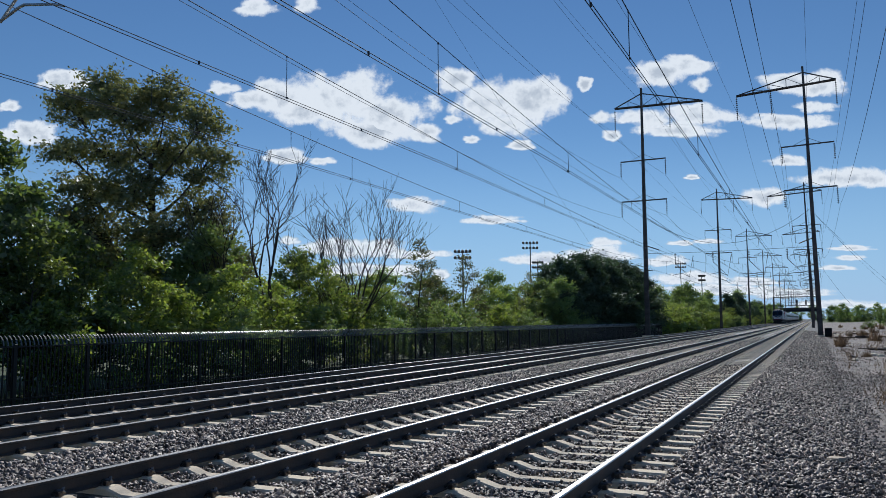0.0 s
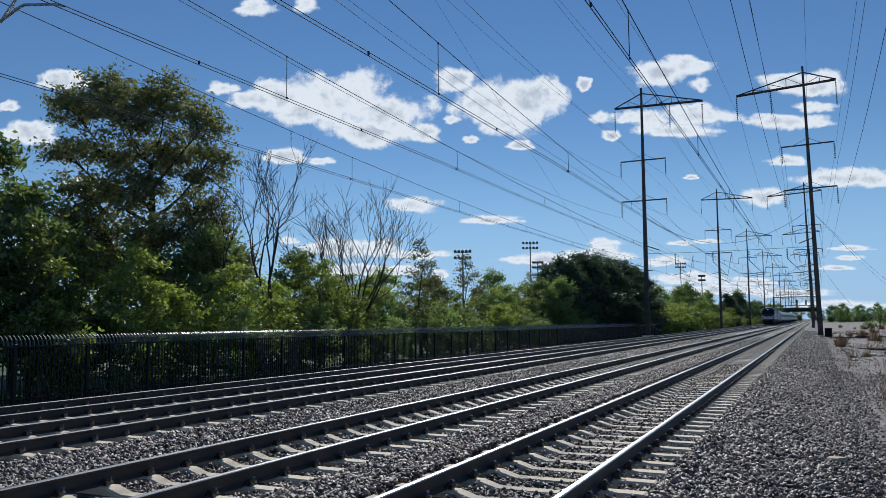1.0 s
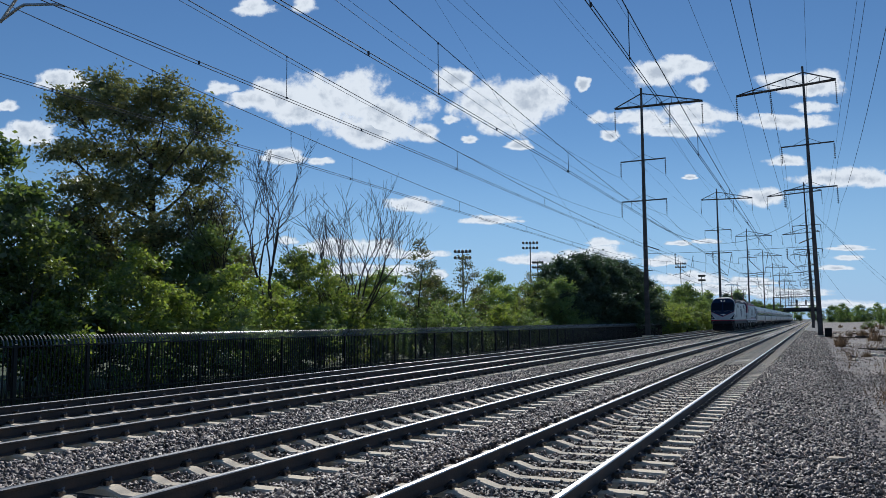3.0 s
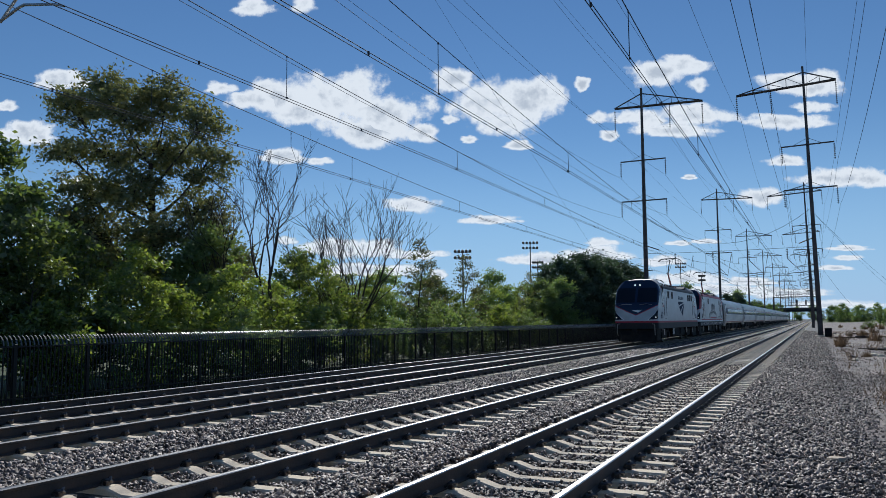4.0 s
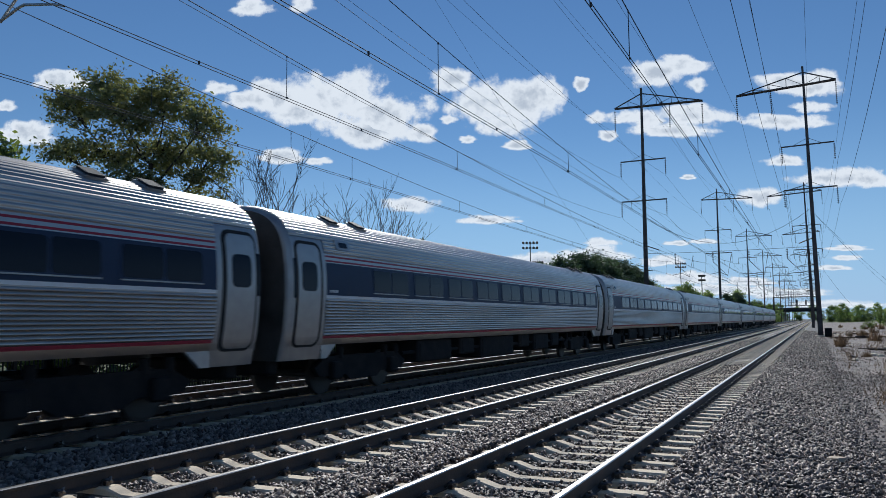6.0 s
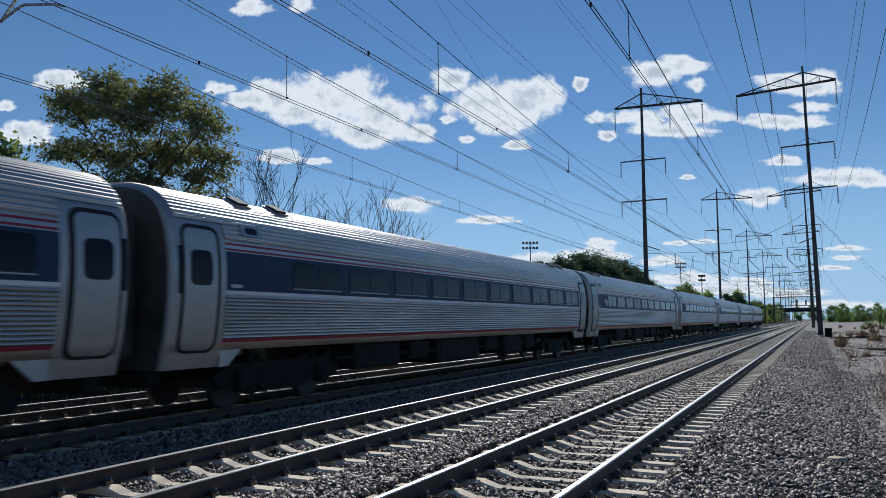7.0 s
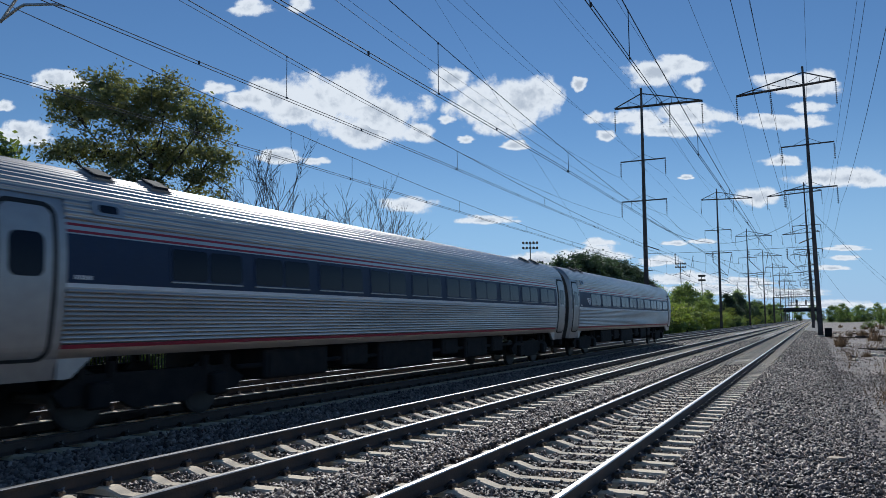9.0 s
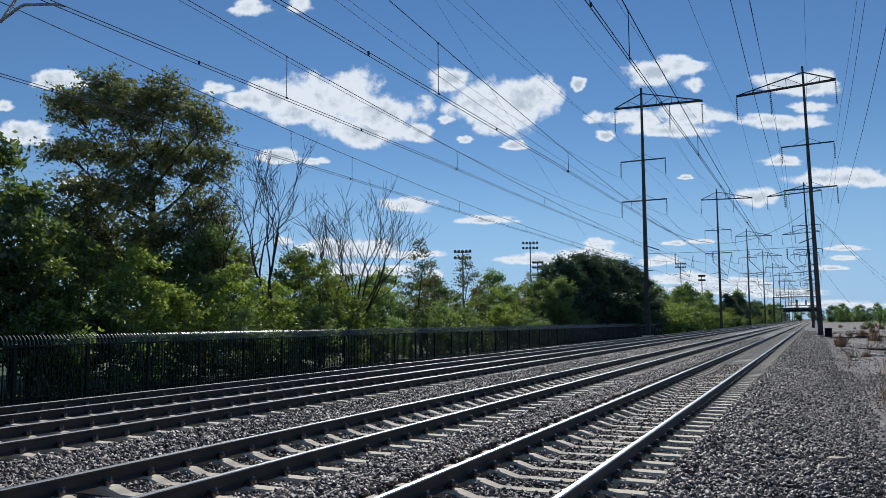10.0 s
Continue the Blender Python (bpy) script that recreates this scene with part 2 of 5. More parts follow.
def part(name, geo, mats, parent, label="", at=(0, 0, 0), smooth=False):
    me = geo if isinstance(geo, bpy.types.Mesh) else geo.mesh(name, mats, smooth)
    ob = new(name, me)
    ob.parent = parent
    ob.location = at
    if label:
        ob["label"] = label
    return ob


def thing(name, label, category, group="", kind="", at=(0, 0, 0), rz=0.0):
    ob = tagged(new(name), label, category, group, kind)
    ob.empty_display_size = 0.2
    ob.matrix_basis = pose(*at, 0, 0, rz)
    return ob


def raw_mesh(name, verts, faces, mats, smooth=False):
    """Many equal faces at once, from arrays."""
    verts, faces = np.asarray(verts, np.float32), np.asarray(faces, np.int32)
    me = bpy.data.meshes.new(name)
    me.vertices.add(len(verts))
    me.vertices.foreach_set("co", verts.ravel())
    k = faces.shape[1]
    me.loops.add(faces.size)
    me.loops.foreach_set("vertex_index", faces.ravel())
    me.polygons.add(len(faces))
    me.polygons.foreach_set("loop_start", np.arange(0, faces.size, k, dtype=np.int32))
    me.materials.append(mats)
    me.update(calc_edges=True)
    me.validate()
    if smooth:
        me.polygons.foreach_set("use_smooth", [True] * len(faces))
    return me


def words(text, size, mat, parent, m, label=""):
    """Lettering as a thin mesh under its thing."""
    cu = bpy.data.curves.new("lettering", "FONT")
    cu.body, cu.size, cu.extrude, cu.align_x = text, size, 0.002, "CENTER"
    tmp = bpy.data.objects.new("lettering", cu)
    me = bpy.data.meshes.new_from_object(tmp)
    bpy.data.objects.remove(tmp)
    me.materials.clear()
    me.materials.append(mat)
    ob = new("lettering", me)
    ob.parent = parent
    ob.matrix_basis = m
    if label:
        ob["label"] = label
    return ob

# ---- ground, ballast and tracks ----
TRACKS = ((-2.957, 0.0), (-6.56, 0.0), (-10.95, 0.0), (-15.22, -0.142))
TIE = 0.6096


def ground_height(x, y):
    """The land: a low bank under the tracks, rough waste ground beside it."""
    if x < -16.9:
        return -0.55 + max(-0.35, (x + 16.9) * 0.1)
    if x > -1.3:
        return max(-0.62, -0.27 - 0.12 * (x + 1.3)) if x < 1.2 else -0.57 + 0.05 * math.sin(x * 0.9) * math.sin(y * 0.13)
    return -0.6


def strip(xs, ys, height, name, mat, jitter=0.0):
    v = [(x, y, height(x, y) + (noise.noise((x * 1.7, y * 1.7, 3.0)) * jitter if jitter else 0)) for y in ys for x in xs]
    n = len(xs)
    f = [(j * n + i, j * n + i + 1, (j + 1) * n + i + 1, (j + 1) * n + i) for j in range(len(ys) - 1) for i in range(n - 1)]
    return new(name, raw_mesh(name, v, f, mat, True))


def steps(a, b, first, grow):
    out, d = [a], first
    while out[-1] + d < b:
        out.append(out[-1] + d)
        d *= grow
    return out + [b]


YS = [-60, -30, -10] + steps(0, 2600, 0.5, 1.04)
far_x = [-2500, -900, -400, -200, -100, -60, -40, -30, -25, -21, -19, -17.5, -16.9, -12, -6, -1.5]
ground = strip(far_x + [-1.0 + 0.25 * i for i in range(18)] + [4, 5, 7, 10, 15, 25, 50, 100, 200, 500, 1200, 2500], YS, ground_height, "ground", FIELD, 0.05)
tagged(ground, "weedy brown and green waste ground beside the railway", "ground", kind="structure")


def dirt_height(x, y):
    return ground_height(x, y) + 0.075 + 0.02 * math.sin(y * 0.21 + x)


path = strip([0.72 + 0.3 * i for i in range(16)] + [6, 8, 11, 15, 20, 28, 40, 60, 90], [y for y in YS if y < 420], dirt_height, "dirt_path", DIRT, 0.05)
tagged(path, "pale brown gravelly dirt of a lineside path", "dirt path", kind="structure")


def bed_height(x, y):
    if x > -1.45:
        return -0.205 - 0.125 * (x + 1.45)
    for c, z in TRACKS:
        if abs(x - c) < 1.35:
            return z - 0.262
    if x < -16.5:
        return -0.36 + (x + 16.5) * 0.35
    if x < -13.0:
        return -0.33
    return -0.205


bed_xs = [-17.6, -17.2, -16.8, -16.55, -16.5, -13.8, -13.2, -12.9, -12.5, -12.3, -12.25, -9.65, -9.6, -9.2, -8.7, -8.2, -7.95, -7.9, -5.22, -5.18, -4.9, -4.6, -4.34, -4.28, -1.62, -1.56, -1.3, -1.0, -0.7, -0.4, -0.1, 0.2, 0.5, 0.8]
ballast = strip(bed_xs, YS, bed_height, "ballast", BALLAST, 0.025)
tagged(ballast, "dark grey crushed stone ballast under the tracks", "ballast", kind="structure")

RAIL_PROFILE = [(-0.075, -0.185), (0.075, -0.185), (0.075, -0.172), (0.012, -0.150), (0.010, -0.050), (0.034, -0.040), (0.037, -0.012),
                (0.028, -0.002), (0.012, 0.0), (-0.012, 0.0), (-0.028, -0.002), (-0.037, -0.012), (-0.034, -0.040), (-0.010, -0.050), (-0.012, -0.150), (-0.075, -0.172)]


def rail_mesh():
    g = Geo()
    ys = [-40, 0, 20, 60, 150, 400, 1100]
    n = len(RAIL_PROFILE)
    g.loft([[(x, y, z) for x, z in RAIL_PROFILE] for y in ys], 0)
    for i, f in enumerate(g.f):
        if len(f) == 4 and all(RAIL_PROFILE[k % n][1] > -0.013 for k in f):
            g.m[i] = 1
    return g.mesh("rail", [RAIL_SIDE, RAIL_TOP])


def tie_mesh():
    """A concrete tie, dished between the rails."""
    g = Geo()
    cut = [(-1.29, 0.0, 0.095), (-1.27, 0.012, 0.105), (-0.55, 0.012, 0.105), (-0.34, -0.05, 0.10), (0.34, -0.05, 0.10), (0.55, 0.012, 0.105), (1.27, 0.012, 0.105), (1.29, 0.0, 0.095)]
    rings = []
    for x, dz, w in cut:
        t = -0.195 + dz
        rings.append([(x, -w - 0.02, -0.42), (x, w + 0.02, -0.42), (x, w, t - 0.02), (x, w - 0.02, t), (x, -w + 0.02, t), (x, -w, t - 0.02)])
    g.loft(rings)
    return g.mesh("tie", CONCRETE)


def clip_mesh():
    """A bent spring clip on its shoulder, holding one foot of a rail."""
    g = Geo()
    g.box(0.085, 0.145, -0.035, 0.035, -0.185, -0.125, 0, 0.008)
    g.tube([(0.055, -0.035, -0.158), (0.10, -0.055, -0.125), (0.15, -0.05, -0.105), (0.185, -0.02, -0.112), (0.175, 0.015, -0.135), (0.13, 0.02, -0.118), (0.12, 0.045, -0.100), (0.08, 0.06, -0.115), (0.045, 0.045, -0.155)], 0.017, 5)
    return g.mesh("clip", CLIP)


RAIL_ME, TIE_ME, CLIP_ME = rail_mesh(), tie_mesh(), clip_mesh()
TIE_FAR = Geo()
for k in range(300, 900):
    TIE_FAR.box(-1.29, 1.29, k * TIE - 0.12, k * TIE + 0.12, -0.42, -0.19)
TIE_FAR_ME = TIE_FAR.mesh("far_ties", CONCRETE)
PHASE = (0.42, 0.32, 0.18, 0.05)
for i, (c, z) in enumerate(TRACKS):
    tr = thing("railway_track", "steel rails clipped to pale concrete ties in dark ballast", "railway track", "parallel tracks", at=(c, PHASE[i], z))
    for s in (-1, 1):
        part("rail", RAIL_ME, None, tr, "worn steel rail with a bright polished head", at=(s * 0.7525, 0, 0))
    rnd = random.Random(5 + i)
    for k in range(0, 300):
        t = part("tie", TIE_ME, None, tr, at=(rnd.uniform(-0.015, 0.015), k * TIE + rnd.uniform(-0.012, 0.012), rnd.uniform(-0.006, 0.004)))
        t.rotation_euler.z = rnd.uniform(-0.006, 0.006)
    part("tie", TIE_FAR_ME, None, tr)["kind"] = "stuff"
    for k in range(4, (74, 74, 60, 40)[i]):
        for s in (-1, 1):
            for e in (-1, 1):
                cl = part("clip", CLIP_ME, None, tr, at=(s * 0.7525, k * TIE, 0))
                cl.rotation_euler.z = 0 if e > 0 else math.pi

# ---- catenary and power-line poles ----
FIRST, SPAN = 96.0, 82.0
# x of the tip and height of each hanging insulator, from the pole
ARMS = {"left": dict(x=-18.3, lo=-3.3, hi=7.2, strings=((-3.3, 27.9, 24.95), (3.35, 27.75, 24.75), (7.15, 27.55, 24.8)), mid=((-2.7, 2.65),)),
        "right": dict(x=0.45, lo=-7.2, hi=3.3, strings=((-7.2, 27.75, 24.8), (-3.5, 27.9, 24.9), (3.25, 28.1, 25.25)), mid=((-2.7, 2.65),))}


def string(g, x, y, z0, z1, n):
    g.tube([(x, y, z0), (x, y, z1)], 0.022, 5, 0)
    for i in range(n):
        z = z0 + (z1 - z0) * (0.12 + 0.8 * i / (n - 1))
        g.tube([(x, y, z + 0.05), (x, y, z + 0.02), (x, y, z - 0.03)], [0.05, 0.10, 0.095], 8, 1)


def pole(side):
    a = ARMS[side]
    sgn = 1 if side == "left" else -1
    p = thing("catenary_pole", "tall weathered steel pole carrying power lines on three crossarms", "pole", "poles beside the tracks", at=(a["x"], FIRST, 0))
    g = Geo()
    rings = []
    for z, w in ((-0.9, 0.27), (6, 0.245), (14, 0.20), (22, 0.16), (30.2, 0.115)):
        t = w * 0.3
        rings.append([(-w, -w, z), (-w, -w + t, z), (-t / 2, -w + t, z), (-t / 2, w - t, z), (-w, w - t, z), (-w, w, z), (w, w, z), (w, w - t, z), (t / 2, w - t, z), (t / 2, -w + t, z), (w, -w + t, z), (w, -w, z)])
    g.loft(rings)
    part("shaft", g, POLE, p)
    g = Geo()
    g.box(-0.6, 0.6, -0.6, 0.6, -1.0, -0.25, 0, 0.05)
    part("footing", g, CONCRETE, p, "rough concrete footing")
    # the braced top arm
    g = Geo()
    lo, hi = a["lo"], a["hi"]
    z0, z1, apex = 27.95, 27.7, 29.5
    if side == "right":
        z0, z1 = 27.75, 28.15
    low = lambda x: z0 + (z1 - z0) * (x - lo) / (hi - lo)
    for y in (-0.2, 0.2):
        g.tube([(lo, y, z0), (hi, y, z1)], 0.09, 4)
    g.tube([(lo, 0, z0 + 0.05), (0, 0, apex), (hi, 0, z1 + 0.05)], 0.075, 4)
    for end in (lo, hi):
        n = 2 if abs(end) < 5 else 4
        last = (0, low(0))
        for i in range(1, n):
            x = end * i / n
            top = apex + (low(end) - apex) * i / n
            g.tube([(x, 0, low(x)), (x, 0, top)], 0.035, 4)
            g.tube([(last[0], 0, last[1]), (x, 0, top)], 0.03, 4)
            last = (x, low(x))
    part("top_arm", g, POLE, p)
    for x, za, zb in a["strings"]:
        g = Geo()
        string(g, x, 0, za, zb, 11)
        part("insulator_string", g, [WIRE, INSUL], p, "dark disc insulator string")
    for zc in (21.1, 16.1):
        g = Geo()
        g.tube([(-2.75, 0, zc), (2.7, 0, zc + 0.05)], 0.085, 5)
        g.tube([(-1.6, 0, zc), (0, 0, zc + 0.8), (1.6, 0, zc)], 0.025, 4)
        part("crossarm", g, POLE, p)
        for x in (-2.72, 2.67):
            g = Geo()
            string(g, x, 0, zc, zc - 1.95, 8)
            part("insulator_string", g, [WIRE, INSUL], p, "dark disc insulator string")
    # the steady arm brackets low on the shaft
    g = Geo()
    g.tube([(0, 0, 10.6), (sgn * 1.6, 0, 10.0)], 0.06, 5)
    g.tube([(0, 0, 7.6), (sgn * 0.8, 0, 7.5)], 0.05, 5)
    part("bracket", g, POLE, p)
    return p


def inset(side, k):
    """How far the k-th pole of a row stands in from the line of the first."""
    return 0.9 if side == "right" and k > 0 else 0.0


for side in ("left", "right"):
    first = pole(side)
    base = first.matrix_basis.copy()
    first.matrix_basis = base @ pose(0, 0, 0, 0, -0.8 if side == "right" else 0.3, 0)
    for k in range(1, 11):
        copy_thing(first, Matrix.Translation((-inset(side, k), SPAN * k, -0.25 * min(k, 3))) @ first.matrix_basis)


def wire(name, label, pts, r, group):
    g = Geo()
    g.tube(pts, r, 4)
    ob = new(name, g.mesh(name, WIRE))
    return tagged(ob, label, "cable", group)


def span(x0, z0, x1, z1, y0, y1, sag, n=12):
    out = []
    for i in range(n + 1):
        t = i / n
        out.append((x0 + (x1 - x0) * t, y0 + (y1 - y0) * t, z0 + (z1 - z0) * t - 4 * sag * t * (1 - t)))
    return out


# power lines: from behind the camera over the first pole and on
for side in ("left", "right"):
    a = ARMS[side]
    hooks = [(a["x"] + x, zb) for x, _, zb in a["strings"]] + [(a["x"] + x, zc - 1.95) for zc in (21.1, 16.1) for x in (-2.72, 2.67)] + [(a["x"], 30.2)]
    for x, z in hooks:
        sag = 1.6 if z > 22 else 1.3
        pts = []
        for k in range(-1, 6):
            y0 = FIRST + SPAN * (k - 0)
            pts += span(x - inset(side, k), z - (0.25 * max(0, min(k, 3))), x - inset(side, k + 1), z - 0.25 * max(0, min(k + 1, 3)), y0, y0 + SPAN, sag)[: 12 if k < 5 else 13]
        wire("power_line", "thin dark bare power line slung between pole insulators", pts, 0.013, "power lines")

# ---- overhead wires of each track ----
NEAR = 8.6
OVERHEAD = ((-2.957, 6.5, 6.78, 0.0005), (-7.0, 6.36, 6.42, 0.00078), (-10.95, 6.8, 7.03, 0.00058), (-15.22, 6.83, 7.12, 0.00073))
for x, zc, zm, b in OVERHEAD:
    mid = (NEAR + FIRST) / 2
    rise = b * (FIRST - mid) ** 2
    spans = [(NEAR - SPAN, NEAR), (NEAR, FIRST)] + [(FIRST + SPAN * k, FIRST + SPAN * (k + 1)) for k in range(5)]
    low, high = [], []
    for y0, y1 in spans:
        m, h = (y0 + y1) / 2, (y1 - y0) / 2
        for i in range(13):
            y = y0 + (y1 - y0) * i / 12
            high.append((x, y, zm + rise * ((y - m) / h) ** 2))
            low.append((x, y, zc + 0.02 * math.sin(y * 0.6)))
    wire("contact_wire", "taut dark contact wire over a track", low, 0.009, "overhead wires")
    wire("auxiliary_wire", "thin dark auxiliary wire just over the contact wire", [(p[0] + 0.02, p[1], p[2] + 0.055) for p in low], 0.009, "overhead wires")
    wire("messenger_wire", "sagging messenger wire over a track", high, 0.011, "overhead wires")
    k = 0
    for y0, y1 in spans[1:4]:
        m, h = (y0 + y1) / 2, (y1 - y0) / 2
        for i in range(9):
            y = y0 + (y1 - y0) * (i + 0.62) / 9
            zt = zm + rise * ((y - m) / h) ** 2
            g = Geo()
            g.tube([(x, y, zc + 0.05), (x, y, zt)], 0.009, 4)
            g.box(x - 0.008, x + 0.028, y - 0.015, y + 0.015, zc + 0.035, zc + 0.07)
            g.box(x - 0.011, x + 0.011, y - 0.015, y + 0.015, zt - 0.03, zt + 0.015)
            tagged(new("dropper", g.mesh("dropper", WIRE)), "short hanger between messenger and contact wire", "cable", "overhead droppers")
        for i in range(14):
            y = y0 + (y1 - y0) * (i + 0.5) / 14
            if y < 60:
                g = Geo()
                g.box(x - 0.007, x + 0.027, y - 0.015, y + 0.015, zc - 0.008, zc + 0.063)
                tagged(new("wire_clamp", g.mesh("wire_clamp", WIRE)), "small dark clamp joining two wires", "clamp", "wire clamps")


def steady_arm(c, y, zc):
    """A bent pipe that holds a contact wire sideways, hung from an insulator."""
    a = thing("steady_arm", "bent grey pipe arm holding the contact wire under an insulator", "wire support", "wire supports", at=(c, y, 0))
    g = Geo()
    g.tube([(0.45, 0, 8.3), (2.0, 0, 6.62), (2.5, 0, 9.1)], 0.045, 6)
    g.tube([(0.05, 0, zc + 0.06), (1.2, 0, zc + 0.25), (1.95, 0, 6.66)], 0.03, 5)
    part("pipe", g, POLE, a)
    g = Geo()
    string(g, 0.45, 0, 9.5, 8.3, 6)
    part("insulator_string", g, [WIRE, INSUL], a)
    return a


for k in range(0, 5):
    y = FIRST + SPAN * k
    for c, zc, _, _ in OVERHEAD:
        steady_arm(c, y, zc)
    wire("cross_span", "thin wire slung across the tracks between two poles", span(-18.1, 9.6, 0.3, 9.6, y, y, 0.1), 0.02, "cross spans")
    wire("cross_span", "thin wire slung across the tracks between two poles", span(-18.1, 14.0, 0.3, 14.0, y, y, 3.6), 0.02, "cross spans")
# the support over the camera's left
a = thing("steady_arm", "bent pale pipe arm holding the contact wire near the camera", "wire support", "wire supports", at=(-10.95, NEAR, 0))
g = Geo()
g.tube([(0.0, 0, 6.84), (-0.25, 0, 6.92), (-1.0, 0, 7.05), (-1.12, 0, 7.03), (-1.56, 0, 6.88), (-1.66, 0, 6.86)], [0.018, 0.022, 0.026, 0.026, 0.026, 0.026], 7)
part("arm", g, PLAIN_STEEL, a, "pale bent steel arm")
g = Geo()
g.tube([(-1.60, 0, 6.85), (-1.22, 0, 7.18), (-0.5, 0, 7.9), (0.6, 0, 9.55)], 0.026, 7)
part("strut", g, PLAIN_STEEL, a)
wire("cross_span", "thin wire slung across the tracks between two poles", span(-18.1, 9.6, 0.6, 9.6, NEAR, NEAR, 0.1), 0.02, "cross spans")
# long slack lines that come down beyond the waste ground
for d in (0.0, 1.2):
    wire("service_line", "slack service cable descending over the waste ground", span(0.6, 23.5, 30 + d * 2, 5.0, 178, 300, 1.5), 0.03, "service lines")
wire("service_line", "slack service cable descending over the waste ground", span(0.6, 14.0, 12, 3.0, 178, 260, 1.0), 0.025, "service lines")

wire("service_line", "thin slack line dropping beside the fence", span(-19, 27.0, -19, 4.5, 20.0, 86.0, 0.3), 0.008, "service lines")

# ---- the train ----
SILL = 1.0


def nose_back(z):
    pts = ((0.9, 0.40), (1.4, 0.30), (2.3, 0.36), (2.8, 0.52), (3.4, 0.86), (3.9, 1.22), (4.25, 1.52))
    for (a, p), (b, q) in zip(pts, pts[1:]):
        if z <= b:
            return p + (q - p) * (z - a) / (b - a)
    return pts[-1][1]


def nose_point(u, z, out=0.0):
    """A place on the cab's skin: u runs from the middle (0) round the corner (1) to the side (2), negative on the other side."""
    a, s = abs(u), 1 if u >= 0 else -1
    w = 1.49 if z < 3.5 else 1.49 - 0.30 * ((z - 3.5) / 0.7) ** 1.5
    n = nose_back(z)
    if a <= 1:
        t = min(a, 1.0)
        x, y = w * (1 - (1 - t) ** 1.25) if t < 1 else w, n + 0.86 * (1 - math.sqrt(max(0.0, 1 - t ** 5)))
        x = w * math.sin(t * math.pi / 2) ** 0.95
    else:
        x, y = w, n + 0.86 + (2.5 - n - 0.86) * (a - 1)
    p = Vector((x * s, y, z))
    if out:
        d = Vector((x * s * 0.75, min(0.0, y - 1.6), 0.35)).normalized()
        p += d * out
    return p


def mask_edge(u, second):
    a = abs(u)
    if not second and a > 0.86:
        return min(4.0, 2.62 + (a - 0.86) * 9.0)
    return 1.95 + 0.69 * math.sin(a * math.pi / 2) if a <= 1 else min(4.0, 2.64 + (a - 1) * 7.0)


def roof_edge(u):
    a = min(abs(u), 1.0)
    return 4.34 - 0.50 * max(0.0, (a - 0.45) / 0.55) ** 2


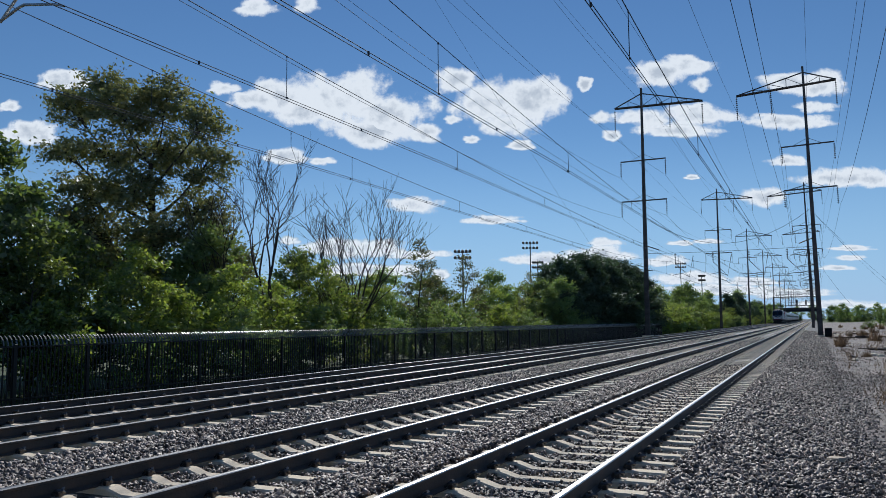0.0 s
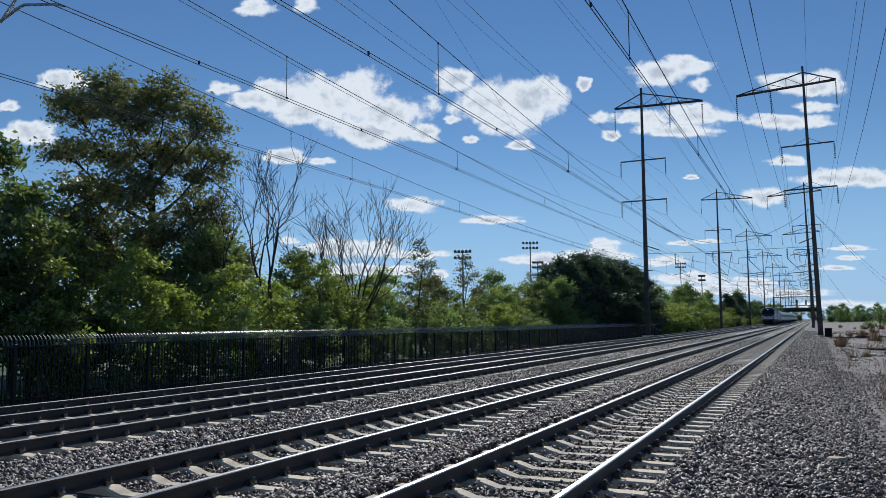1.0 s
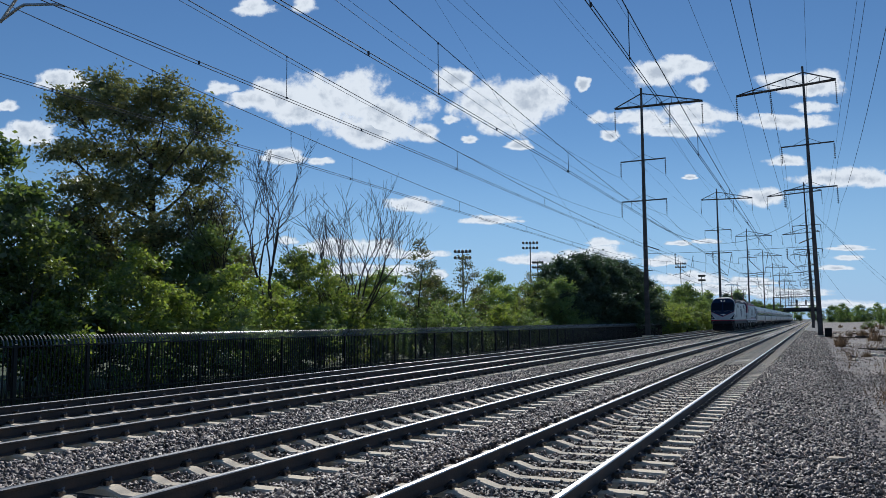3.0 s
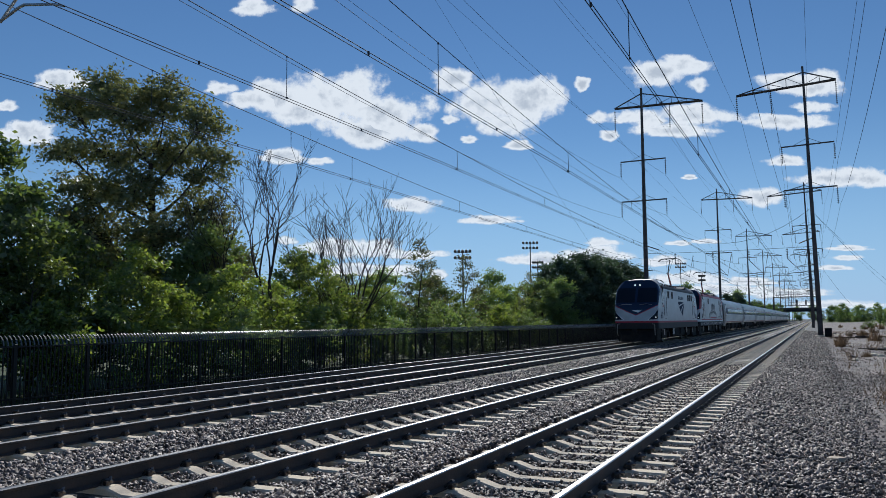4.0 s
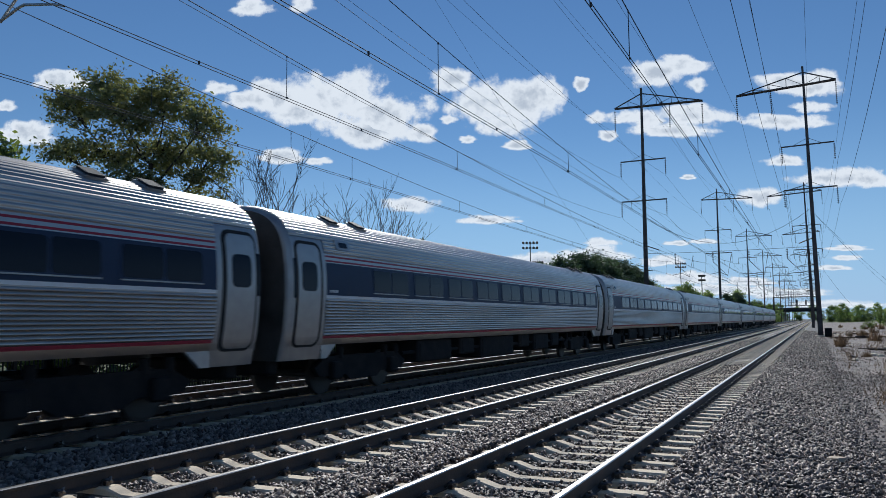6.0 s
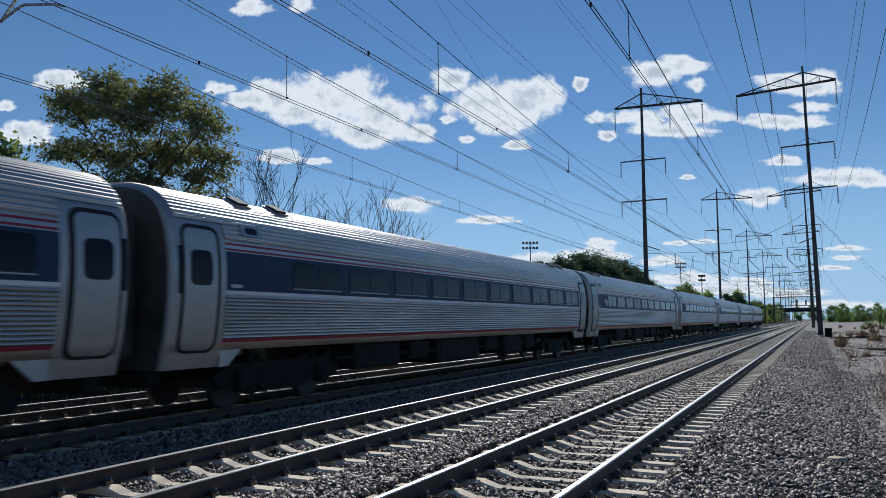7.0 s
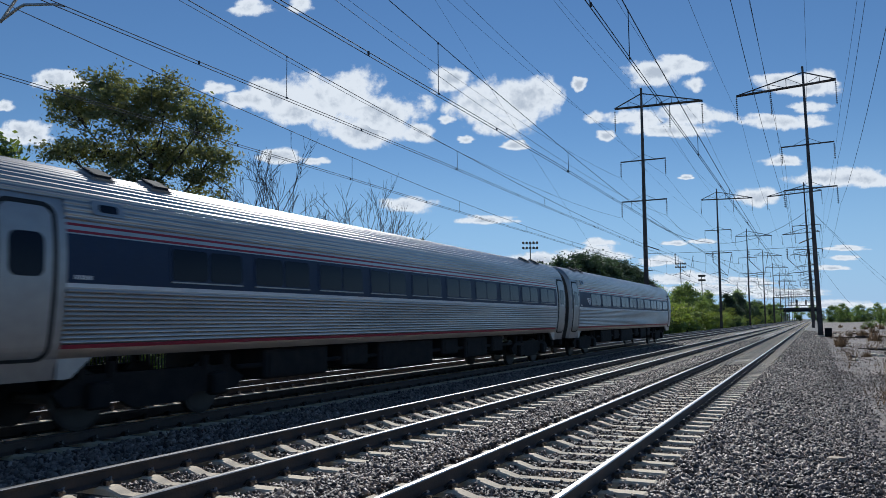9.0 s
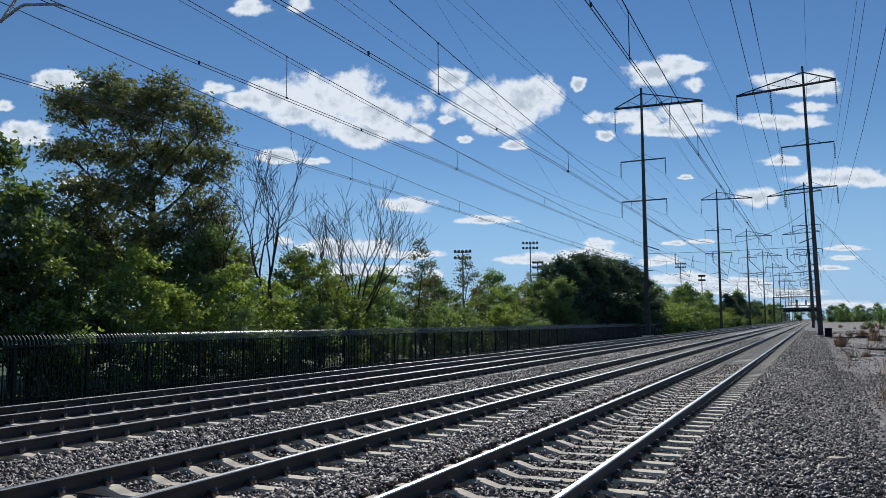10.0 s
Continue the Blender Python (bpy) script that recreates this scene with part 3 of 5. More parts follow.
def cab(name, parent, second):
    """One rounded end of a locomotive: skin, mask, lamps, glass. Returns its parts' parent, to be turned round for the rear."""
    us = [-2 + 0.125 * i for i in range(8)] + [-1 + 0.04 * i for i in range(51)] + [1.125 + 0.125 * i for i in range(8)]
    g = Geo()
    rows = []
    for u in us:
        e, t = min(mask_edge(u, second), roof_edge(u) - 0.02), roof_edge(u)
        zs = [SILL, 1.2, 1.40, 1.52, 1.52 + (e - 0.06 - 1.52) * 0.33, 1.52 + (e - 0.06 - 1.52) * 0.66, e - 0.06, e] + [e + (t - e) * k / 8 for k in range(1, 9)]
        rows.append([nose_point(u, z) for z in zs])
    n = len(rows[0])
    band = [3, 3, 2, 0, 0, 0, 2] + [1] * 8
    for i in range(len(us) - 1):
        for k in range(n - 1):
            m = band[k]
            if second and m == 1 and abs(us[i] + us[i + 1]) > 1.55:
                m = 2
            if second and k == 2:
                m = 4
            g.add([rows[i][k], rows[i + 1][k], rows[i + 1][k + 1], rows[i][k + 1]], [(0, 1, 2, 3)], m)
    shell = part(name, g, [SILVER, NAVY, RED, SKIRT, WHITE], parent, "rounded cab end with a dark mask over a silver chin", smooth=False)
    bm = bmesh.new()
    bm.from_mesh(shell.data)
    bmesh.ops.remove_doubles(bm, verts=bm.verts, dist=0.0005)
    bmesh.ops.recalc_face_normals(bm, faces=bm.faces)
    for f in bm.faces:
        f.smooth = True
    bm.to_mesh(shell.data)
    bm.free()
    g = Geo()
    top = []
    for u in [-1 + 0.05 * i for i in range(41)]:
        p = nose_point(u, roof_edge(u))
        top.append([p] + [Vector((p.x * (1 - 0.06 * k), p.y + (3.45 - p.y) * k, p.z + 0.16 * k * max(0.0, 1 - (p.x / 1.3) ** 4))) for k in (0.08, 0.3, 0.6, 1.0)] + [Vector((p.x * 0.94, 3.6, p.z - 0.35))])
    for a, b in zip(top, top[1:]):
        for k in range(5):
            g.add([a[k], b[k], b[k + 1], a[k + 1]], [(0, 1, 2, 3)], 0)
    part("cab_roof", g, [ROOF_GREY], shell, "sloping cab roof", smooth=True)

    def patch(pts, mat, label, nm, out=0.014, n=7):
        g = Geo()
        a, b, c = [Vector((p[0], p[1], 0)) for p in pts]
        grid = {}
        for i in range(n + 1):
            for j in range(n + 1 - i):
                q = a + (b - a) * (i / n) + (c - a) * (j / n)
                grid[i, j] = len(g.v)
                g.v.append(tuple(nose_point(q.x, q.y, out)))
        for i in range(n):
            for j in range(n - i):
                g.f.append((grid[i, j], grid[i + 1, j], grid[i, j + 1]))
                g.m.append(0)
                if i + j < n - 1:
                    g.f.append((grid[i + 1, j], grid[i + 1, j + 1], grid[i, j + 1]))
                    g.m.append(0)
        return part(nm, g, mat, shell, label)

    for s in (-1, 1):
        patch(((0.33 * s, 1.585), (0.80 * s, 1.585), (0.87 * s, 2.44)), WHITE, "pale lamp surround", "lamp_surround", 0.010)
        h = patch(((0.375 * s, 1.61), (0.785 * s, 1.615), (0.85 * s, 2.37)), GLASS, "black triangular lamp housing", "lamp_housing", 0.018)
        g = Geo()
        c = nose_point(0.66 * s, 1.76, 0.03)
        g.tube([c + Vector((0, 0.02, 0)), c - Vector((0, 0.012, 0))], 0.045, 14)
        part("ditch_lamp", g, LAMP_LOW, shell, "lit white lamp")
        # the split windscreen
        g = Geo()
        for i in range(8):
            u0, u1 = s * (0.03 + 0.088 * i), s * (0.03 + 0.088 * (i + 1))
            for k in range(4):
                z0, z1 = 2.78 + 0.25 * k, 2.78 + 0.25 * (k + 1)
                g.add([nose_point(u0, z0, 0.012), nose_point(u1, z0, 0.012), nose_point(u1, z1, 0.012), nose_point(u0, z1, 0.012)], [(0, 1, 2, 3)])
        part("windscreen", g, GLASS, shell, "dark glossy windscreen pane")
        g = Geo()
        g.tube([nose_point(0.1 * s, 2.62, 0.04), nose_point(0.3 * s, 2.66, 0.05), nose_point(0.5 * s, 2.6, 0.04)], 0.015, 5)
        part("wiper", g, PLAIN_STEEL, shell)
        g = Geo()
        c = nose_point(0.07 * s, 3.97, 0.02)
        g.tube([c + Vector((0, 0.03, -0.02)), c + Vector((0, -0.02, 0.01))], 0.05, 14)
        part("headlamp", g, LAMP, shell, "lit round headlamp")
    for k in range(3):
        g = Geo()
        u0, u1 = -0.10 + 0.05 * k, 0.02 + 0.055 * k
        g.add([nose_point(u0, 2.24 - 0.035 * k, 0.012), nose_point(u1 + 0.05, 2.27, 0.012), nose_point(u0 + 0.06, 2.17 - 0.045 * k, 0.012)], [(0, 1, 2)])
        part("painted_mark", g, WHITE, shell, "small white fan-shaped mark" if k == 0 else "")
    g = Geo()
    g.box(-1.3, 1.3, 0.6, 2.3, 0.16, 1.0, 0, 0.06)
    g.loft([[(-1.0, 0.32, 0.14), (1.0, 0.32, 0.14), (1.0, 0.36, 0.6), (-1.0, 0.36, 0.6)], [(-1.3, 0.8, 0.14), (1.3, 0.8, 0.14), (1.32, 0.72, 0.95), (-1.32, 0.72, 0.95)]])
    part("pilot", g, GRIME, shell, "black plough under the nose")
    g = Geo()
    g.tube([(0, -0.25, 0.86), (0, 0.3, 0.86)], 0.11, 8)
    g.box(-0.16, 0.16, -0.42, -0.2, 0.70, 1.02, 0, 0.02)
    part("coupler", g, GRIME, shell)
    for s in (-1, 1):
        g = Geo()
        g.tube([(1.25 * s, 0.55, 0.55), (1.25 * s, 0.3, 0.62), (1.25 * s, 0.28, 1.3), (1.1 * s, 0.2, 1.34)], 0.02, 5)
        part("handrail", g, PLAIN_STEEL, shell)
    return shell


def bogie(parent, y, half, r, name="bogie"):
    g = Geo()
    for s in (-1, 1):
        g.prism([(y - half - 0.75, 0.62), (y - half - 0.55, 0.42), (y - half + 0.5, 0.42), (y - 0.6, 0.30), (y + 0.6, 0.30), (y + half - 0.5, 0.42), (y + half + 0.55, 0.42), (y + half + 0.75, 0.62), (y + half + 0.3, 0.86), (y - half - 0.3, 0.86)], s * 1.02, s * 1.16, 0, axis="x")
        for d in (-half, half):
            g.box(s * 1.08 if s > 0 else -1.3, 1.3 if s > 0 else -1.08, y + d - 0.2, y + d + 0.2, 0.34, 0.74, 0, 0.04)
            for e in (-0.28, 0.28):
                g.tube([(s * 1.12, y + d + e, 0.8), (s * 1.12, y + d + e, 1.05)], 0.09, 8)
    g.box(-1.0, 1.0, y - 0.4, y + 0.4, 0.45, 0.8)
    b = part(name, g, GRIME, parent, "black wheel truck")
    for d in (-half, half):
        g = Geo()
        g.tube([(-0.8, y + d, r), (0.8, y + d, r)], 0.09, 8)
        for s in (-1, 1):
            c = s * 0.76
            g.tube([(c - 0.07, y + d, r), (c - 0.06, y + d, r), (c - 0.06, y + d, r), (c + 0.06, y + d, r), (c + 0.07, y + d, r)], [0.2, r - 0.06, r, r, r - 0.06], 24)
        part("wheelset", g, WHEEL_STEEL, b, "worn steel wheels on an axle")
    return b


def flat(parent, name, pts, x, mat, label="", thick=0.006):
    """A painted shape or panel on the side at x: outline of (y, z)."""
    g = Geo()
    g.loft([[(x, y, z) for y, z in pts], [(x + (thick if x > 0 else -thick), y, z) for y, z in pts]])
    return part(name, g, mat, parent, label)


def pantograph(parent, y, up):
    g = Geo()
    for s in (-0.45, 0.45):
        g.tube([(s, y - 0.9, 4.08), (s, y + 0.9, 4.08)], 0.04, 5)
    for yy in (-0.8, 0.8):
        g.tube([(-0.5, y + yy, 4.08), (0.5, y + yy, 4.08)], 0.04, 5)
        for s in (-0.45, 0.45):
            g.tube([(s, y + yy, 3.85), (s, y + yy, 4.08)], 0.07, 8)
    b = part("pantograph", g, PANTO_RED, parent, "red-brown current collector frame")
    k = (0, y - 1.35, 5.45) if up else (0, y - 1.6, 4.3)
    h = (0, y - 0.15, 6.62) if up else (0, y + 0.2, 4.42)
    g = Geo()
    g.tube([(0, y + 0.4, 4.12), k], [0.085, 0.06], 6)
    part("lower_arm", g, PANTO_RED, b)
    g = Geo()
    g.tube([k, h], [0.05, 0.035], 6)
    g.tube([(0, k[1] - 0.03, k[2] - 0.15), (0.25, h[1], h[2])], 0.015, 4)
    part("upper_arm", g, IRON, b)
    g = Geo()
    for d in (-0.2, 0.2):
        g.tube([(-0.95, h[1] + d, h[2] - 0.10), (-0.75, h[1] + d, h[2] + 0.08), (-0.5, h[1] + d, h[2] + 0.13), (0.5, h[1] + d, h[2] + 0.13), (0.75, h[1] + d, h[2] + 0.08), (0.95, h[1] + d, h[2] - 0.10)], 0.025, 5)
    for s in (-0.4, 0.4):
        g.tube([(s, h[1] - 0.2, h[2] + 0.1), (s, h[1] + 0.2, h[2] + 0.1)], 0.018, 4)
        g.tube([(s, h[1], h[2] + 0.1), (0, h[1], h[2])], 0.018, 4)
    part("collector_head", g, IRON, b)
    return b


def swoosh(parent, y0, y1, z0, z1, x, mat, label):
    """Three curved bands that fan out, as a painted mark."""
    w, h = y1 - y0, z1 - z0
    bands = (((0.0, 0.97), (0.45, 1.05), (0.95, 0.93), (0.5, 0.90), (0.10, 0.72)), ((0.15, 0.63), (0.5, 0.80), (0.97, 0.90), (0.62, 0.70), (0.36, 0.34)), ((0.46, 0.28), (0.68, 0.62), (1.0, 0.88), (0.80, 0.46), (0.68, 0.0)))
    for b in bands:
        n = 6
        a, t, c, d, e = [Vector((y0 + w * p[0], z0 + h * p[1])) for p in b]
        up = [(1 - k) ** 2 * a + 2 * k * (1 - k) * t + k * k * c for k in [i / n for i in range(n + 1)]]
        dn = [(1 - k) ** 2 * c + 2 * k * (1 - k) * d + k * k * e for k in [i / n for i in range(1, n + 1)]]
        flat(parent, "painted_mark", [tuple(p) for p in up + dn], x, mat, label)


def locomotive(second):
    L = 20.2
    lo = thing("locomotive", "silver electric locomotive with red stripe, white stars and red-framed dark mask" if second else "silver electric locomotive with dark mask and red side stripe", "locomotive", "train")
    # between the cabs
    g = Geo()
    prof = [(-1.49, SILL), (1.49, SILL), (1.49, 1.40), (1.49, 1.52), (1.49, 3.74), (1.46, 3.88), (1.36, 3.99), (1.0, 4.05), (-1.0, 4.05), (-1.36, 3.99), (-1.46, 3.88), (-1.49, 3.74), (-1.49, 1.52), (-1.49, 1.40)]
    ys = [2.5, 3.2, 6, 10, 14, L - 3.2, L - 2.5]
    mats = {1: 3, 2: 4 if second else 2, 3: 0, 4: 5, 5: 5, 6: 6, 7: 6, 8: 6, 9: 5, 10: 5, 11: 0, 12: 4 if second else 2, 13: 3, 0: 3}
    n = len(prof)
    for a, b in zip(ys, ys[1:]):
        for j in range(n):
            p, q = prof[j], prof[(j + 1) % n]
            g.add([(p[0], a, p[1]), (q[0], a, q[1]), (q[0], b, q[1]), (p[0], b, p[1])], [(0, 1, 2, 3)], mats[j])
    part("body", g, [SILVER, NAVY, RED, SKIRT, WHITE, RED if second else SKIRT, ROOF_GREY], lo)
    front = cab("cab", lo, second)
    rear = cab("cab", lo, second)
    rear.matrix_basis = Matrix.Translation((0, L, 0)) @ Matrix.Rotation(math.pi, 4, "Z")
    for y in (4.3, L - 4.3):
        bogie(lo, y, 1.4, 0.55)
    g = Geo()
    g.box(-1.3, 1.3, 7.3, 12.9, 0.35, 1.0, 0, 0.05)
    g.box(-1.36, 1.36, 8.0, 8.9, 0.45, 0.95, 0, 0.03)
    g.box(-1.38, 1.38, 10.4, 11.6, 0.5, 0.97, 0, 0.03)
    part("transformer_box", g, GRIME, lo, "black equipment box under the floor")
    for yy in (2.9, 6.6, 7.0, 13.3, 16.8):
        flat(lo, "step", [(yy, 0.55), (yy + 0.28, 0.55), (yy + 0.28, 0.95), (yy, 0.95)], 1.40, PLAIN_STEEL, "small metal step")
    for s in (-1, 1):
        x = 1.492 * s
        for e in (0, 1):
            f = (lambda y: y) if not e else (lambda y: L - y)
            box = lambda a, b, c, d: [(f(a), c), (f(b), c), (f(b), d), (f(a), d)]
            w = flat(lo, "cab_window", box(1.98, 2.60, 2.86, 3.50), x, GLASS, "dark cab side window")
            flat(lo, "window_frame", box(1.89, 1.97, 2.80, 3.55), x, WHITE)
            for k in range(4):
                flat(lo, "grab_rail", box(2.72, 2.74, 1.9, 3.2) if k == 0 else box(3.66, 3.68, 1.9, 3.2) if k == 1 else box(2.8, 3.6, 1.66, 1.68) if k == 2 else box(2.8, 3.6, 3.46, 3.48), x, VENT, thick=0.02)
            for a in (((4.2, 4.9), (5.8, 6.5)) if not e else ((3.8, 4.5), (4.85, 5.45), (5.7, 6.4))) if not second else (((6.1, 6.85),) if not e else ((3.8, 4.5),)):
                flat(lo, "louvre_panel", box(a[0], a[1], 3.12, 3.62), x, VENT, "dark louvred panel", 0.01)
            # the small flag by the door
            flat(lo, "flag", box(1.98, 2.56, 2.48, 2.78), x, WHITE, "small striped flag decal")
            for k in range(4):
                flat(lo, "flag_stripe", box(1.98, 2.56, 2.49 + 0.075 * k, 2.53 + 0.075 * k), x * 1.005, RED)
            flat(lo, "flag_canton", box(1.99, 2.22, 2.63, 2.775), x * 1.006, NAVY)
            m = Matrix.Translation((x * 1.004, f(1.74), 1.70)) @ Matrix.Rotation(math.pi / 2 * s, 4, "Z") @ Matrix.Rotation(math.pi / 2, 4, "X")
            words("642" if second else "603", 0.60, DECAL, lo, m, "dark road number")
        if not second:
            swoosh(lo, 8.9, 12.05, 1.86, 2.98, x, DECAL, "dark blue fan-shaped mark") if s > 0 else swoosh(lo, 12.05, 8.9, 1.86, 2.98, x, DECAL, "dark blue fan-shaped mark")
            for k in range(6):
                a = 8.95 + k * 0.45
                flat(lo, "lettering_bar", [(a, 3.14), (a + 0.31, 3.14), (a + 0.24, 3.38), (a + 0.07, 3.38)], x, DECAL)
        else:
            # stars on the skirt, the ribbon emblem and a low white line
            for k in range(24):
                c = 1.115 + k * 0.785
                pts = []
                for i in range(10):
                    r = 0.165 if i % 2 == 0 else 0.068
                    t = math.pi / 2 + i * math.pi / 5
                    pts.append((c + r * math.cos(t), 1.2 + r * math.sin(t)))
                flat(lo, "star", pts, x, WHITE, "white painted star" if k == 0 else "")
            flat(lo, "red_line", [(1.25, 1.525), (L - 1.25, 1.525), (L - 1.25, 1.63), (1.25, 1.63)], x, RED)
            curve = lambda a, b, z, h: [(a + (b - a) * i / 16, z + h * math.sin(math.pi * i / 16)) for i in range(17)]
            flat(lo, "emblem", [(7.7, 1.80)] + curve(7.7, 13.1, 2.22, 0.52) + [(13.1, 1.80)], x, EMBLEM, "grey curved ribbon emblem")
            flat(lo, "emblem", [(7.82, 1.86)] + curve(7.82, 12.98, 2.14, 0.44) + [(12.98, 1.86)], x * 1.004, SILVER)
            flat(lo, "emblem", [(7.9, 1.70), (12.9, 1.70), (12.9, 1.82), (7.9, 1.82)], x * 1.003, RED)
            for k in range(13):
                a = 8.25 + 0.34 * k
                z = 2.02 + 0.30 * math.sin(math.pi * (a - 7.82) / 5.16)
                flat(lo, "lettering_bar", [(a, z - 0.10), (a + 0.19, z - 0.10), (a + 0.19, z + 0.18), (a, z + 0.18)], x * 1.007, EMBLEM)
            for d, q in ((7.0, 1), (13.8, -1)):
                flat(lo, "ribbon_end", [(d, 1.74), (d + 0.75 * q, 1.78), (d + 0.75 * q, 2.12), (d, 2.26), (d + 0.22 * q, 1.98)], x, EMBLEM)
                flat(lo, "ribbon_end", [(d + 0.12 * q, 1.79), (d + 0.7 * q, 1.83), (d + 0.7 * q, 2.07), (d + 0.12 * q, 2.17), (d + 0.3 * q, 1.98)], x * 1.004, SILVER)
            rr = random.Random(3)
            for k in range(8):
                a = 9.0 + 0.36 * k
                h = 2.95 + rr.uniform(0.0, 0.22)
                pts = [(a - 0.05, 2.66), (a + 0.4, 2.66), (a + 0.36, h - 0.1), (a + 0.26, h), (a + 0.28, h + 0.1), (a + 0.18, h + 0.15), (a + 0.1, h + 0.08), (a + 0.12, h - 0.02), (a, h - 0.14)]
                flat(lo, "silhouette", pts, x, EMBLEM, "grey painted silhouette" if k == 0 else "")
            for k in range(10):
                a = 14.6 + 0.31 * k
                flat(lo, "lettering_bar", [(a, 1.80), (a + 0.22, 1.80), (a + 0.22, 1.89), (a, 1.89)], x, EMBLEM)
    # roof gear
    rr = random.Random(11)
    for k in range(9):
        y = 5.6 + k * 1.05
        g = Geo()
        g.tube([(0.55, y, 4.03), (0.55, y, 4.30)], [0.09, 0.06], 8)
        g.tube([(-0.55, y + 0.3, 4.03), (-0.55, y + 0.3, 4.26)], [0.09, 0.06], 8)
        part("roof_insulator", g, COPPER, lo)
    g = Geo()
    g.tube([(0.55, 5.4, 4.32), (0.55, 14.2, 4.32)], 0.025, 5)
    part("busbar", g, IRON, lo)
    for a, b, h in ((7.6, 9.2, 4.19), (9.6, 10.6, 4.25), (10.9, 11.7, 4.17)):
        g = Geo()
        g.box(-0.85, 0.85, a, b, 4.03, h, 0, 0.03)
        part("roof_box", g, VENT, lo, "dark roof equipment box")
    g = Geo()
    g.prism([(15.5, 4.03), (15.7, 4.2), (16.4, 4.38), (16.55, 4.38), (16.55, 4.03)], -0.95, 0.95, 0, axis="x")
    part("roof_fairing", g, VENT, lo)
    pantograph(lo, 5.9, False)
    pantograph(lo, 15.2, True)
    return lo


CURVE = [(1.42, 1.13), (1.475, 1.30), (1.52, 1.60), (1.555, 2.0), (1.565, 2.3), (1.555, 2.65), (1.52, 2.95), (1.46, 3.25), (1.34, 3.53), (1.13, 3.76), (0.83, 3.92), (0.42, 4.02), (0.0, 4.05)]


def hull():
    """The rounded outline of a coach, in fine even steps."""
    pts = []
    for i in range(len(CURVE) - 1):
        p0, p1, p2, p3 = [Vector(CURVE[max(0, min(len(CURVE) - 1, k))]) for k in (i - 1, i, i + 1, i + 2)]
        for k in range(20):
            t = k / 20
            pts.append(0.5 * ((2 * p1) + (p2 - p0) * t + (2 * p0 - 5 * p1 + 4 * p2 - p3) * t * t + (3 * p1 - p0 - 3 * p2 + p3) * t ** 3))
    return pts + [Vector(CURVE[-1])]


HULL = hull()


def hull_x(z):
    for p, q in zip(HULL, HULL[1:]):
        if p.y <= z <= q.y:
            return p.x + (q.x - p.x) * (z - p.y) / max(1e-6, q.y - p.y)
    return HULL[0].x


def outline():
    """Half outline with its bands and even rounded flutes: list of (x, z, material)."""
    length = [0.0]
    for p, q in zip(HULL, HULL[1:]):
        length.append(length[-1] + (q - p).length)

    def at(run):
        i = max(0, min(len(HULL) - 2, int(np.searchsorted(length, run)) - 1))
        k = (run - length[i]) / max(1e-6, length[i + 1] - length[i])
        d = (HULL[i + 1] - HULL[i]).normalized()
        return HULL[i].lerp(HULL[i + 1], k), Vector((d.y, -d.x))
    out, run = [], 0.0
    while run < length[-1]:
        p, nrm = at(run)
        z = p.y
        flute = 1.33 < z < 2.10 or z > 3.10
        pitch = 0.066 if z < 2.2 else 0.088
        off = 0.020 * abs(math.sin(math.pi * run / pitch)) if flute else 0.0
        m = 0
        if 1.26 < z < 1.32:
            m = 2
        elif 2.11 <= z < 2.18:
            m = 3
        elif 2.18 <= z < 2.88:
            m = 1
        elif 2.90 <= z < 2.94 or 2.99 <= z < 3.03:
            m = 2
        q = p + nrm * off
        out.append((q.x, q.y, m))
        run += pitch / 6 if flute else 0.02
    out.append((0.0, HULL[-1].y, 0))
    return out


def coach_shell(L):
    ends = 1.5
    g = Geo()
    prof = outline()
    full = [(x, z, m) for x, z, m in prof] + [(-x, z, m) for x, z, m in reversed(prof[:-1])]
    for a, b, pr in ((ends, L - ends, full),):
        for p, q in zip(pr, pr[1:]):
            m = p[2] if p[0] > 0 else q[2]
            g.add([(p[0], a, p[1]), (q[0], a, q[1]), (q[0], b, q[1]), (p[0], b, p[1])], [(0, 1, 2, 3)], m)
    for p, q in zip(full, full[1:]):
        if min(p[1], q[1]) > 3.37:
            for a, b in ((0.34, ends), (L - ends, L - 0.34)):
                g.add([(p[0], a, p[1]), (q[0], a, q[1]), (q[0], b, q[1]), (p[0], b, p[1])], [(0, 1, 2, 3)], 0)
    g.add([(1.42, ends, 1.13), (-1.42, ends, 1.13), (-1.42, L - ends, 1.13), (1.42, L - ends, 1.13)], [(0, 1, 2, 3)], 4)
    return g.mesh("shell", [STEEL, BAND, RED, WHITE, GRIME])


